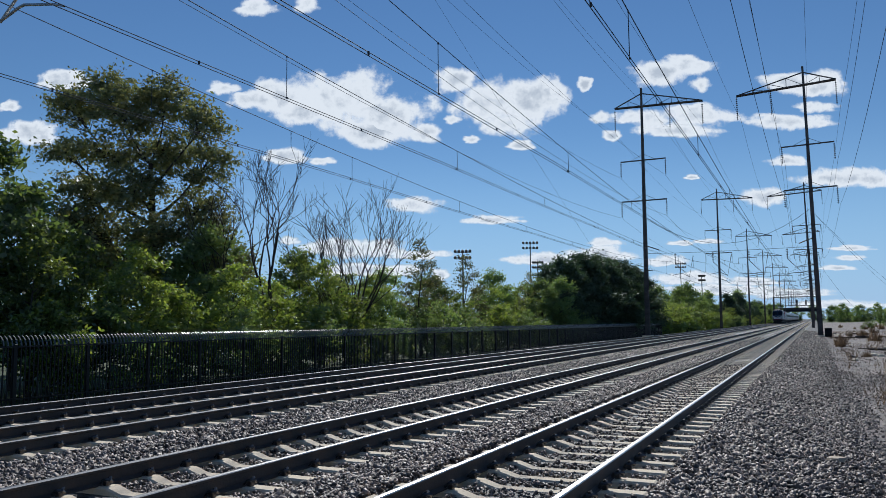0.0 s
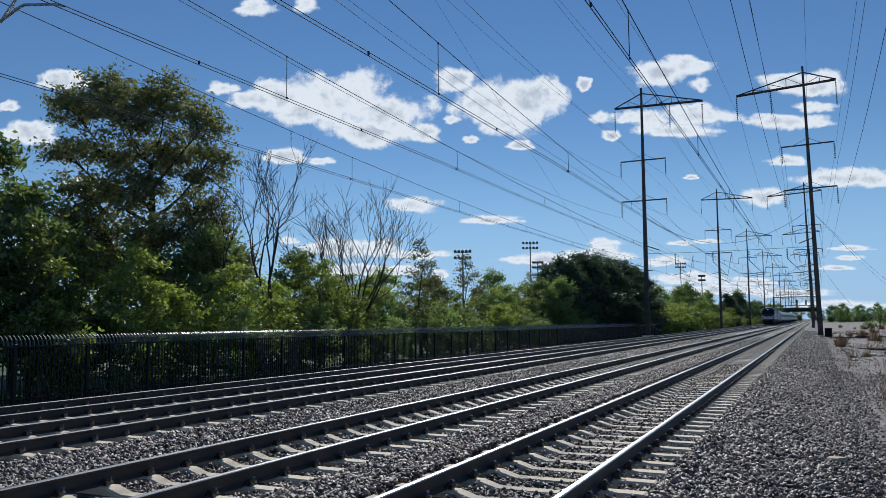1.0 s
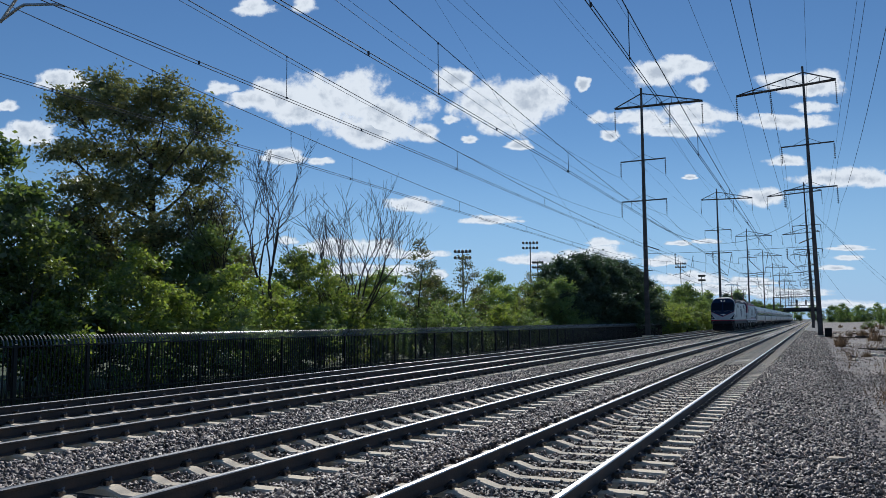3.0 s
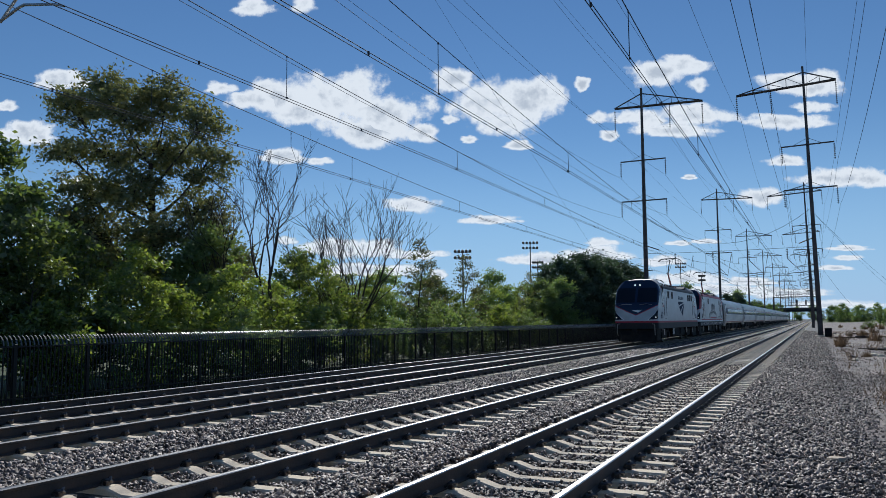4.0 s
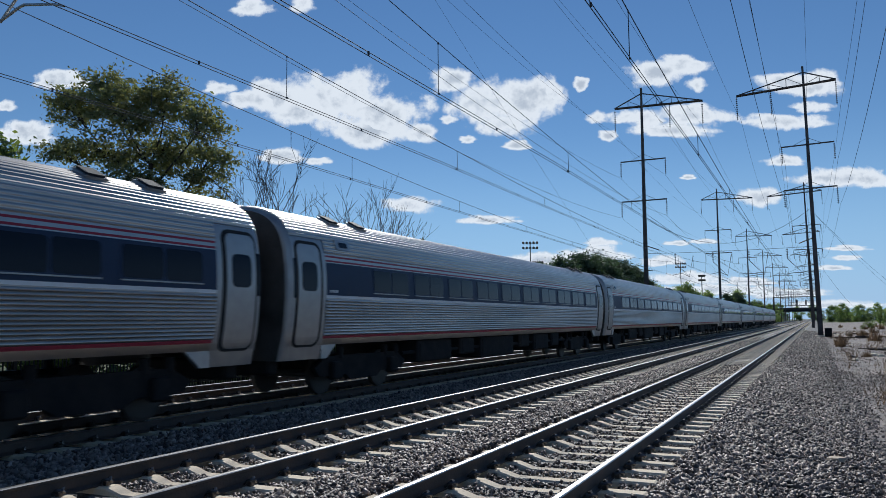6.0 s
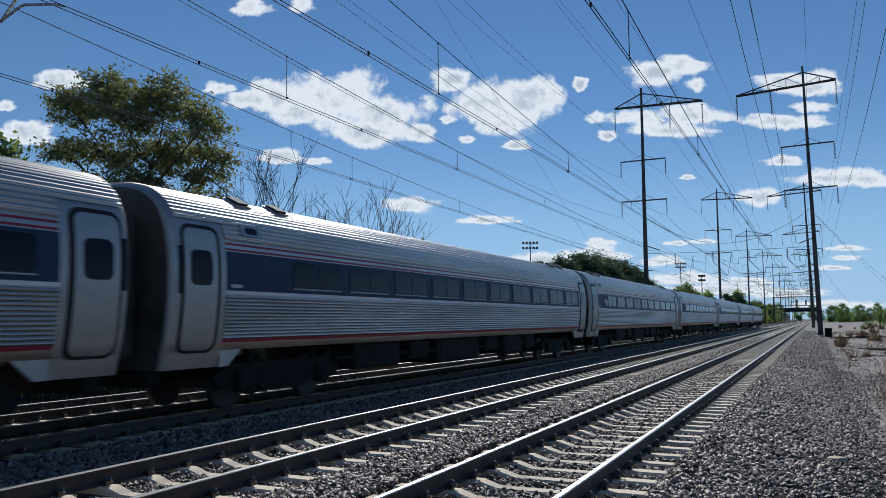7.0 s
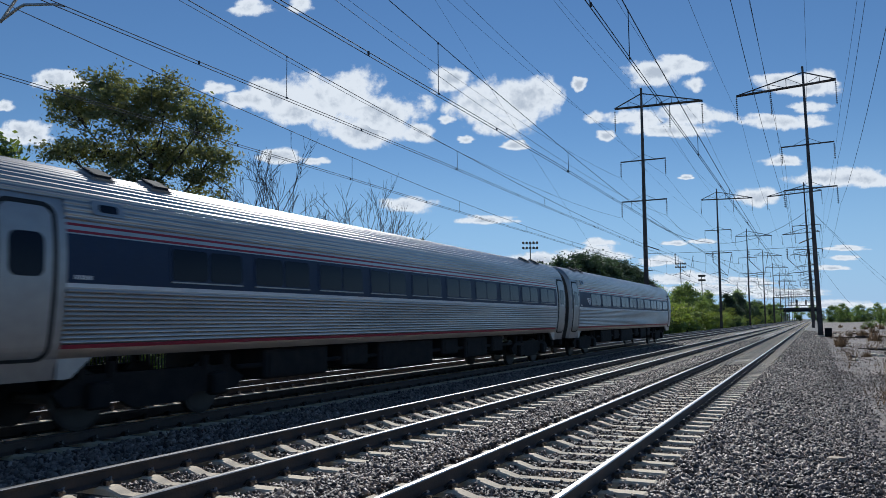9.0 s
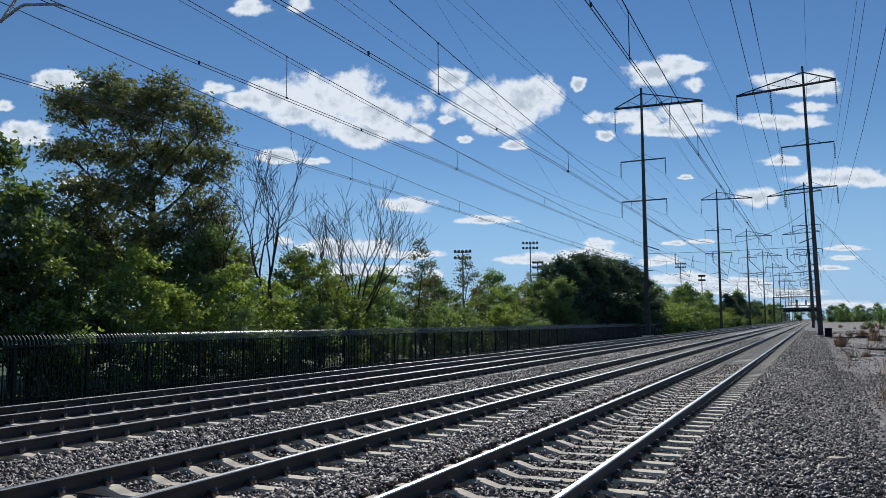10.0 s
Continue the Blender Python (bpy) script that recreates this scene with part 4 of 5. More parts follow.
def coach_end():
    """The plain vestibule end of a coach, at y up to 1.5, with its lower skirt."""
    g = Geo()
    prof = [(HULL[i].x, HULL[i].y) for i in range(0, len(HULL), 8)]
    if prof[-1][0] > 0.001:
        prof.append((0.0, 4.05))
    low = [(1.36, 0.84), (1.39, 0.98)]
    ring = low + prof
    ring = ring + [(-x, z) for x, z in reversed(ring[:-1])]
    rows = []
    for y, k in ((0.22, 0.91), (0.24, 0.95), (0.28, 0.98), (0.335, 1.0), (1.5, 1.0)):
        rows.append([(x * k, y, 0.84 + (z - 0.84) * (0.72 + 0.28 * k)) for x, z in ring])
    g.loft(rows, 0, caps=False, closed=False)
    n = len(ring)
    g.add(rows[0], [tuple(range(n))], 1)
    g.prism([(1.5, 0.84), (1.72, 0.84), (2.1, 1.15), (1.5, 1.15)], 1.33, 1.42, 0, axis="x")
    g.prism([(1.5, 0.84), (1.72, 0.84), (2.1, 1.15), (1.5, 1.15)], -1.42, -1.33, 0, axis="x")
    return g.mesh("vestibule", [PLAIN_STEEL, END_FACE], False)


def plate(name, y0, y1, z0, z1, r, proud, thick, mats):
    """A rounded panel that follows the coach's curved side."""
    zs = [z0 + r * (1 - math.cos(math.pi / 2 * k / 4)) for k in range(4)]
    zs = zs + [z0 + r + (z1 - z0 - 2 * r) * k / 10 for k in range(11)] + [z0 + z1 - z for z in reversed(zs)]
    rows = []
    for z in zs:
        d = max(0.0, z0 + r - z, z - (z1 - r))
        c = r - math.sqrt(max(0.0, r * r - d * d))
        x = hull_x(z) + proud
        rows.append([(x, y0 + c, z), (x, y1 - c, z), (x - thick, y1 - c, z), (x - thick, y0 + c, z)])
    g = Geo()
    g.loft(rows)
    return g.mesh(name, mats)


COACH_L = 25.95
SHELL_ME, END_ME = coach_shell(COACH_L), coach_end()
DOOR_ME = plate("door", 0.47, 1.26, 1.15, 3.22, 0.16, 0.022, 0.03, PLAIN_STEEL)
SEAL_ME = plate("door_seal", 0.415, 1.345, 1.10, 3.29, 0.2, 0.012, 0.03, RUBBER)
DOOR_GLASS_ME = plate("door_window", 0.60, 1.12, 2.25, 2.85, 0.12, 0.030, 0.02, GLASS)
SMALL_GLASS_ME = plate("small_window", 0.335, 0.405, 2.1, 2.9, 0.03, 0.014, 0.02, GLASS)
FRAME_ME = plate("window_frame", -0.05, 1.75, 2.27, 2.86, 0.10, 0.008, 0.02, BAND)
PANE_ME = plate("pane", 0.0, 0.82, 2.31, 2.82, 0.07, 0.014, 0.02, GLASS)
LIP_ME = plate("window_lip", -0.02, 1.72, 2.262, 2.285, 0.01, 0.022, 0.02, PLAIN_STEEL)
DISH_ME = plate("vent_plate", 1.95, 2.55, 3.20, 3.42, 0.06, 0.034, 0.05, PLAIN_STEEL)
DISH_IN_ME = plate("vent_hole", 2.08, 2.42, 3.25, 3.37, 0.04, 0.040, 0.05, GLASS)


def hatch_mesh():
    g = Geo()
    p = [(1.07, 3.80), (0.77, 3.945)]
    g.loft([[(p[0][0] + 0.03, y, p[0][1] + 0.05), (p[1][0] + 0.02, y, p[1][1] + 0.07), (p[1][0] - 0.02, y, p[1][1] - 0.06), (p[0][0] - 0.03, y, p[0][1] - 0.06)] for y in (0, 0.46)], 0)
    g.loft([[(p[0][0] + 0.035, y, p[0][1] + 0.095), (p[1][0] + 0.035, y, p[1][1] + 0.105), (p[1][0] + 0.02, y, p[1][1] + 0.05), (p[0][0], y, p[0][1] + 0.04)] for y in (0.06, 0.40)], 1)
    return g.mesh("roof_hatch", [PLAIN_STEEL, VENT])


HATCH_ME = hatch_mesh()


def coach(mark):
    co = thing("passenger_coach", "fluted stainless steel passenger coach with blue window band", "train car", "train")
    part("shell", SHELL_ME, None, co)
    for e in (0, 1):
        ve = part("vestibule", END_ME, None, co, "plain steel entrance end")
        if e:
            ve.matrix_basis = Matrix.Translation((0, COACH_L, 0)) @ Matrix.Rotation(math.pi, 4, "Z")
        for s in (0, 1):
            flip = Matrix.Diagonal((-1, 1, 1, 1)) if s else Matrix.Identity(4)
            for nm, me, lab in (("door_seal", SEAL_ME, "black door surround"), ("door", DOOR_ME, "plain steel sliding door"), ("door_window", DOOR_GLASS_ME, "dark rounded window"), ("small_window", SMALL_GLASS_ME, "")):
                ob = part(nm, me, None, ve, lab)
                ob.matrix_basis = flip
        g = Geo()
        g.box(-0.75, 0.75, -0.20, 0.24, 1.0, 3.45, 0, 0.08)
        part("diaphragm", g, END_FACE, ve, "black gangway bellows")
        g = Geo()
        g.tube([(0, -0.42, 0.86), (0, 0.4, 0.86)], 0.11, 8)
        g.box(-1.0, 1.0, 0.25, 0.6, 0.55, 0.95, 0, 0.05)
        part("coupler", g, GRIME, ve)
    turn = Matrix.Translation((0, COACH_L, 0)) @ Matrix.Rotation(math.pi, 4, "Z")
    for s in (0, 1):
        base = turn if s else Matrix.Identity(4)
        for k in range(10):
            y = 3.48 + k * 2.1
            for nm, me, dy in (("window", FRAME_ME, 0), ("pane", PANE_ME, 0.0), ("pane", PANE_ME, 0.88), ("window_lip", LIP_ME, 0)):
                ob = part(nm, me, None, co)
                ob.matrix_basis = base @ Matrix.Translation((0, y + dy, 0))
        for nm, me in (("vent_plate", DISH_ME), ("vent_hole", DISH_IN_ME)):
            part(nm, me, None, co).matrix_basis = base
        for y in (2.25, 3.45, COACH_L - 3.9, COACH_L - 2.7):
            part("roof_hatch", HATCH_ME, None, co, "small raised roof hatch").matrix_basis = base @ Matrix.Translation((0, y, 0))
    if mark:
        for s in (-1, 1):
            m = lambda a: a if s > 0 else COACH_L - a
            swoosh(co, m(2.62), m(3.42), 2.27, 2.62, 1.580 * s, WHITE, "white fan-shaped mark")
    for k in range(4):
        flat(co, "lettering_bar", [(1.62 + k * 0.08, 2.24), (1.67 + k * 0.08, 2.24), (1.67 + k * 0.08, 2.30), (1.62 + k * 0.08, 2.30)], 1.572, WHITE)
    for y in (3.7, COACH_L - 3.7):
        bogie(co, y, 1.3, 0.457)
    rr = random.Random(2)
    for a, b, z in ((6.2, 8.4, 0.52), (9.0, 10.1, 0.62), (10.6, 13.6, 0.45), (14.2, 15.3, 0.66), (15.8, 17.6, 0.50), (18.0, 19.0, 0.6)):
        g = Geo()
        g.box(-1.3, 1.3, a, b, z, 1.12, 0, 0.04)
        g.box(1.3, 1.315, a + 0.15, b - 0.15, z + 0.08, 1.02, 0)
        part("underfloor_box", g, GRIME, co, "black box under the floor")
    g = Geo()
    g.tube([(1.2, 5.5, 0.8), (1.2, 20, 0.8)], 0.05, 6)
    part("air_pipe", g, GRIME, co)
    return co


SPEED, TRAIN_X = 54.58, -10.95
movers = [(locomotive(False), -42.35), (locomotive(True), -21.15)]
plain, marked = coach(False), coach(True)
for k in range(9):
    src = marked if k in (4, 6, 8) else plain
    c = src if k in (0, 4) else copy_thing(src, Matrix.Identity(4))
    movers.append((c, 26.35 * k))


# slight gains and losses on the mean speed: seconds, metres
SURGE = ((0.0, 2.0), (2.0, 1.6), (3.0, 1.3), (4.0, 1.0), (4.5, 0.55), (5.0, -0.15), (5.5, 0.35), (6.25, -0.1), (7.0, -0.38), (7.5, -0.25), (8.0, -0.13), (8.5, 0.03), (9.0, 0.10), (9.5, 0.25), (10.0, 0.3))


def motions():
    for ob, start in movers:
        walk(ob, [(t, pose(TRAIN_X, start + 12.55 - SPEED * (t - 5.5) + ahead, 0)) for t, ahead in SURGE])
    for ob, at in drifters:
        walk(ob, [(t, Matrix.Translation(DRIFT * (t / 10.0)) @ at) for t in (0.0, 2.5, 5.0, 7.5, 10.0)])


drifters, DRIFT = [], Vector((0, 0, 0))

# ---- fence ----
FENCE_X = -20.0


def fence_panel():
    f = thing("fence_panel", "black steel fence panel with backward-curved glossy picket tips, their sheen painted in", "fence", "fence beside the tracks")
    g = Geo()
    g.box(-0.045, 0.045, -0.05, 0.05, -1.0, 1.10, 0, 0.006)
    part("post", g, IRON, f)
    for z in (-0.40, 1.03):
        g = Geo()
        g.box(0.02, 0.06, 0.0, 2.4, z - 0.022, z + 0.022)
        part("rail", g, IRON, f)
    g = Geo()
    g.box(-0.012, 0.012, -0.017, 0.017, -0.58, 1.05)
    # the bent tip takes the paler colour that carries its painted sheen
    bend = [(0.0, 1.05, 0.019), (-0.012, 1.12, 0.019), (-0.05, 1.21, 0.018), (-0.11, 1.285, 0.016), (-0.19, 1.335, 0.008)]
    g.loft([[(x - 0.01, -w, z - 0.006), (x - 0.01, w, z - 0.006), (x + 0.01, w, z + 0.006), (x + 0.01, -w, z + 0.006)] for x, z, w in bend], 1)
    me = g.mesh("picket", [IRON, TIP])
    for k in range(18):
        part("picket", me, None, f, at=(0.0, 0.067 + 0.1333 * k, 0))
    return f


panel = fence_panel()
for k in range(45):
    m = pose(FENCE_X, 7.35 + 2.4 * k, -0.004 * k)
    if k == 0:
        panel.matrix_basis = m
    else:
        copy_thing(panel, m)

# ---- trees and shrubs ----


def boughs(seed, lobes, trunk_r, lean, clumps):
    """Trunk, boughs and twigs that carry the lobes of a crown, and the places where leaf clumps hang. A lobe: across, deep, up, half width, half height."""
    rnd = random.Random(seed)
    g, spots = Geo(), []
    top = max(l[2] for l in lobes)
    bow = Vector((rnd.uniform(-0.25, 0.25), rnd.uniform(-0.25, 0.25), 0))

    def stem(z):
        k = max(0.0, z / top)
        return Vector((lean * k * k, 0, z)) + bow * math.sin(k * 5.0) * min(1.0, top / 8)
    n, crest = 9, 0.72 * top
    g.tube([stem(-0.5 + (crest + 0.5) * i / n) for i in range(n + 1)], [trunk_r * (1.12 - 0.85 * i / n) for i in range(n + 1)], 8)
    for u, v, z, ru, rz in lobes:
        c = Vector((u, v, z))
        side = math.hypot(u, v)
        p = stem(min(crest, max(0.10 * top, z - 0.75 * side - 0.4)))
        r = max(0.02, trunk_r * 0.42 * (1.1 - p.z / top))
        mid = p.lerp(c, 0.5) + Vector((rnd.uniform(-0.2, 0.2), rnd.uniform(-0.2, 0.2), -0.10 * side)) 
        g.tube([p, p.lerp(mid, 0.5) + Vector((0, 0, -0.03 * side)), mid, mid.lerp(c, 0.6), c], [r, r * 0.85, r * 0.65, r * 0.5, r * 0.3], 5)
        for k in range(max(4, int(clumps * ru * rz * 2.0))):
            d = Vector((rnd.gauss(0, 1), rnd.gauss(0, 1), rnd.gauss(0, 1))).normalized() * rnd.random() ** 0.42
            q = c + Vector((d.x * ru, d.y * ru, d.z * rz))
            spots.append(q)
            if k % 2 == 0:
                m = mid.lerp(c, rnd.uniform(0.4, 1.0))
                g.tube([m, m.lerp(q, 0.5) + Vector((0, 0, rnd.uniform(-0.1, 0.1))), q], [r * 0.28 + 0.006, r * 0.16 + 0.006, 0.006], 3)
    return g, spots


def leaves(seed, spots, blades, size, spread, name, mat):
    """Leaf blades in flat clumps, some thin and some full."""
    rng = np.random.default_rng(seed)
    spots = np.array([tuple(p) for p in spots])
    each = np.maximum(6, (blades * rng.uniform(0.35, 1.6, len(spots))).astype(int))
    c = np.repeat(spots, each, axis=0)
    count = len(c)
    tilt = np.repeat(rng.normal(0, 0.35, (len(spots), 2)), each, axis=0)
    off = rng.normal(0, spread, (count, 3)) * np.array([1, 1, 0.38])
    off[:, 2] += off[:, 0] * tilt[:, 0] + off[:, 1] * tilt[:, 1]
    c = c + off
    n = rng.normal(0, 0.8, (count, 3)) + np.array([0, 0, 1.0])
    n /= np.linalg.norm(n, axis=1)[:, None]
    a = np.cross(n, rng.normal(0, 1, (count, 3)))
    a /= np.linalg.norm(a, axis=1)[:, None] + 1e-9
    b = np.cross(n, a)
    s = size * rng.uniform(0.6, 1.35, (count, 1))
    v = np.stack([c - a * s, c + b * s * 0.5 - a * s * 0.1, c + a * s, c - b * s * 0.5 + n * s * 0.2], 1).reshape(-1, 3)
    return raw_mesh(name, v, np.arange(count * 4).reshape(-1, 4), mat)


def crown_lobes(seed, height, radius, base, n):
    """Lobes strewn round a stem, widest at a third of the crown."""
    rnd = random.Random(seed)
    out = []
    for i in range(n):
        t = (i + rnd.random() * 0.8) / n
        reach = radius * 0.78 * math.sin(math.pi * (0.22 + 0.76 * t)) * rnd.uniform(0.55, 1.15)
        ang = i * 2.4 + rnd.uniform(-0.6, 0.6)
        r = radius * rnd.uniform(0.30, 0.46) * (1.05 - 0.4 * t)
        out.append((reach * math.cos(ang), reach * math.sin(ang), height * (base + (1 - base) * t) , r, r * rnd.uniform(0.55, 0.85)))
    return out


def tree(label, seed, lobes, mat, clumps, blades, size, spread, trunk_r, group="", name="tree", lean=0.0):
    t = thing(name, label, "tree" if name == "tree" else "shrub", group)
    g, spots = boughs(seed, lobes, trunk_r, lean, clumps)
    part("trunk", g, BARK, t)
    part("crown", leaves(seed, spots, blades, size, spread, "crown", mat), None, t)
    return t


def bare_tree(label, seed, height, stems, fan, trunk_r):
    """A leafless tree that forks again and again into fine twigs."""
    rnd = random.Random(seed)
    t = thing("tree", label, "tree", "bare trees")
    g, fine = Geo(), Geo()

    def grow(p, d, length, r, depth):
        pts = [p]
        for i in range(3):
            d = (d + Vector((rnd.gauss(0, 0.10), rnd.gauss(0, 0.10), 0.05))).normalized()
            pts.append(pts[-1] + d * length / 3)
        (g if depth > 3 else fine).tube(pts, [r, r * 0.88, r * 0.76, r * 0.64], 6 if depth > 3 else 3)
        if depth == 0:
            return
        for k in range(2 if rnd.random() < 0.55 else 3):
            turn = Vector((rnd.gauss(0, 1), rnd.gauss(0, 1), rnd.gauss(0.35, 0.5))).normalized()
            side = rnd.uniform(0.35, 0.8)
            start = pts[-1] if k < 2 else pts[rnd.randint(1, 2)]
            grow(start, (d + turn * side).normalized(), length * rnd.uniform(0.62, 0.88), max(0.011, r * rnd.uniform(0.52, 0.70)), depth - 1)

    for k in range(stems):
        a = 2 * math.pi * k / stems + rnd.uniform(-0.4, 0.4)
        out = Vector((math.cos(a) * fan, math.sin(a) * fan, 1)).normalized()
        foot = Vector((math.cos(a) * 0.15 * (stems > 1), math.sin(a) * 0.15 * (stems > 1), -0.4))
        grow(foot, out, height * (0.34 if stems == 1 else 0.33) * rnd.uniform(0.9, 1.1), trunk_r, 6 if stems == 1 else 5)
    part("trunk", g, BARK, t)
    part("twig", fine, BARK, t, "fine bare twigs")["kind"] = "stuff"
    return t


def dry_clump(seed):
    """A tuft of standing dead stalks."""
    rng = np.random.default_rng(seed)
    t = thing("dry_weeds", "standing rust-brown dead weeds on the waste ground", "weeds", "brush on the waste ground")
    n = 200
    r, a = 0.55 * rng.random(n) ** 0.6, rng.uniform(0, 6.28, n)
    foot = np.stack([r * np.cos(a), r * np.sin(a), np.full(n, -0.05)], -1)
    h = rng.uniform(0.4, 1.5, (n, 1)) * (1.15 - r[:, None])
    tip = foot + np.concatenate([foot[:, :2] * 0.5 + rng.normal(0, 0.12, (n, 2)), h], 1)
    b = rng.uniform(0, 6.28, n)
    w = np.stack([np.cos(b), np.sin(b), np.zeros(n)], -1) * rng.uniform(0.006, 0.02, (n, 1))
    mid = foot * 0.45 + tip * 0.55
    v = np.concatenate([np.stack([foot - w, foot + w, mid + w * 1.3, mid - w * 1.3], 1), np.stack([mid - w * 1.3, mid + w * 1.3, tip + w * 0.3, tip - w * 0.3], 1)]).reshape(-1, 3)
    part("stalks", raw_mesh("stalks", v, np.arange(len(v)).reshape(-1, 4), LEAF_RUST), None, t)
    return t


OAK_LOBES = ((-2.6, 12.7, 1.45, 1.05), (-4.0, 11.9, 1.2, 0.9), (0.55, 12.05, 1.55, 1.2), (-1.25, 11.5, 1.4, 1.1), (2.75, 10.8, 1.15, 0.9), (-4.1, 10.0, 1.2, 0.6), (-2.1, 9.95, 1.5, 0.9), (0.25, 9.95, 1.7, 1.1), (2.5, 9.1, 1.5, 0.9),
             (-3.1, 8.2, 1.6, 0.8), (-0.6, 7.95, 1.8, 1.0), (2.05, 7.45, 1.5, 0.9), (-2.4, 6.2, 1.7, 1.0), (0.75, 6.0, 1.8, 1.1), (2.6, 6.0, 1.1, 0.9), (-1.25, 4.5, 2.0, 1.2), (1.4, 4.35, 1.8, 1.1), (-3.6, 7.0, 1.5, 0.9), (3.1, 4.9, 1.3, 1.0), (-3.3, 4.9, 1.6, 1.1))
deep = random.Random(6)
OAK = tree("tall oak with a broad thinning green-brown crown", 24, [(u, deep.uniform(-1.1, 1.1), z, ru, rz) for u, z, ru, rz in OAK_LOBES], LEAF_OAK, 19, 50, 0.095, 0.27, 0.34)
OAK.matrix_basis = pose(-32.0, 30.9, -1.0, 0, 0, 25.4)
OAK.scale = (1.22, 1.22, 1.22)
ROW, HEDGE = "trees behind the fence", "shrubs behind the fence"
T_A = tree("dense dark green roadside tree", 5, crown_lobes(5, 8.0, 3.0, 0.22, 15), LEAF_DARK, 13, 44, 0.125, 0.31, 0.15, ROW)
T_B = tree("leafy light green roadside tree", 8, crown_lobes(8, 6.8, 2.7, 0.20, 14), LEAF_LIME, 13, 42, 0.115, 0.29, 0.12, ROW)
T_C = tree("slim light grey-green tree", 15, crown_lobes(15, 8.2, 1.9, 0.28, 13), LEAF_OAK, 12, 40, 0.10, 0.26, 0.10, ROW)
T_D = tree("dense dark vine-clad tree beside the fence, shade in its leaf colour", 61, crown_lobes(61, 7.6, 3.2, 0.06, 24), LEAF_SHADED, 14, 60, 0.12, 0.34, 0.16, ROW)
S_A = tree("sunlit lime green shrub behind the fence", 31, crown_lobes(31, 3.4, 2.0, 0.12, 10), LEAF_LIME, 15, 36, 0.11, 0.25, 0.06, HEDGE, "shrub")
S_B = tree("dark green shrub behind the fence", 33, crown_lobes(33, 3.2, 2.1, 0.12, 10), LEAF_DARK, 15, 36, 0.11, 0.25, 0.06, HEDGE, "shrub")
BARE = bare_tree("leafless grey tree with fine spreading twigs", 44, 8.6, 1, 0.12, 0.16)
BARE_FAN = bare_tree("leafless grey tree with a fan of upright stems", 47, 9.2, 6, 0.26, 0.10)


def plant(src, x, y, z=-0.6, turn=0.0, size=1.0):
    """A copy of a plant at its place; the first use moves the original."""
    m = pose(x, y, z, 0, 0, turn)
    if src.name in unplaced:
        unplaced.discard(src.name)
        ob = src
        ob.matrix_basis = m
    else:
        ob = copy_thing(src, m)
    ob.scale = (size, size, size)
    return ob


unplaced = {T_A.name, T_B.name, T_C.name, T_D.name, S_A.name, S_B.name, BARE.name, BARE_FAN.name}
rnd = random.Random(77)
plant(BARE, -26.0, 32.8, turn=20, size=1.05)
plant(BARE_FAN, -26.0, 41.3, turn=40, size=1.05)
plant(BARE, -27.5, 30.9, turn=200, size=0.9)
# the mass at the near end
for x, y, s, src in ((-36.0, 31.0, 1.05, T_B), (-26.5, 17.6, 1.12, T_A), (-28.5, 20.6, 0.95, T_A), (-31.5, 19.0, 1.0, T_A), (-24.0, 18.0, 0.72, T_B), (-24.5, 20.4, 0.80, T_B), (-24.2, 23.0, 0.74, T_B), (-31, 29.5, 0.9, T_B),
                     (-24.4, 28.6, 0.70, T_B), (-27.5, 30.2, 0.85, T_A), (-25.5, 33.5, 0.62, T_B), (-29, 35.0, 0.80, T_B), (-25.0, 36.6, 0.80, T_B), (-28.5, 39.6, 0.92, T_B), (-26.5, 44.5, 0.75, T_B), (-31, 42.5, 0.85, T_A),
                     (-27.5, 48.0, 0.72, T_A), (-26.5, 52.0, 1.0, T_C), (-25, 55.5, 0.62, T_B), (-30, 52.0, 0.75, T_B), (-28.5, 58.0, 0.74, T_A), (-27.0, 61.6, 0.95, T_C), (-25.5, 64.5, 0.72, T_B), (-27, 68.0, 0.84, T_A),
                     (-26.5, 72.5, 0.72, T_B), (-25, 76.0, 0.78, T_A), (-27.5, 79.5, 0.88, T_C), (-24, 79.0, 0.8, T_A)):
    plant(src, x, y, turn=rnd.uniform(0, 360), size=s)
for k in range(15):
    plant(rnd.choice((T_A, T_B, T_B)), -40 - rnd.uniform(0, 9), 14 + 7.5 * k + rnd.uniform(-2, 2), -0.8, rnd.uniform(0, 360), rnd.uniform(0.8, 1.05))
# the vine-clad clump by the first pole, its shade put into the leaf colour
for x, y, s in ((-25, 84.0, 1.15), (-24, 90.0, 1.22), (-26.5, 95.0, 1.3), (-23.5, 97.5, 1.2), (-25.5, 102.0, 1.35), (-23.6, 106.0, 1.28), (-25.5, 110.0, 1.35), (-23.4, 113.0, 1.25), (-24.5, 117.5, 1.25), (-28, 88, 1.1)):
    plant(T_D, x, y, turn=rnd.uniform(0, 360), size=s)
# shrubs pressed against the fence
y = 12.0
while y < 112:
    plant(S_A if rnd.random() < 0.45 else S_B, -22.8 - rnd.uniform(0, 1.4), y, turn=rnd.uniform(0, 360), size=rnd.uniform(0.7, 1.1))
    y += rnd.uniform(2.4, 4.2)
for k in range(12):
    plant(S_A, -24.4 - rnd.uniform(0, 1.6), 11.0 + 5.2 * k, turn=rnd.uniform(0, 360), size=rnd.uniform(0.6, 0.95))
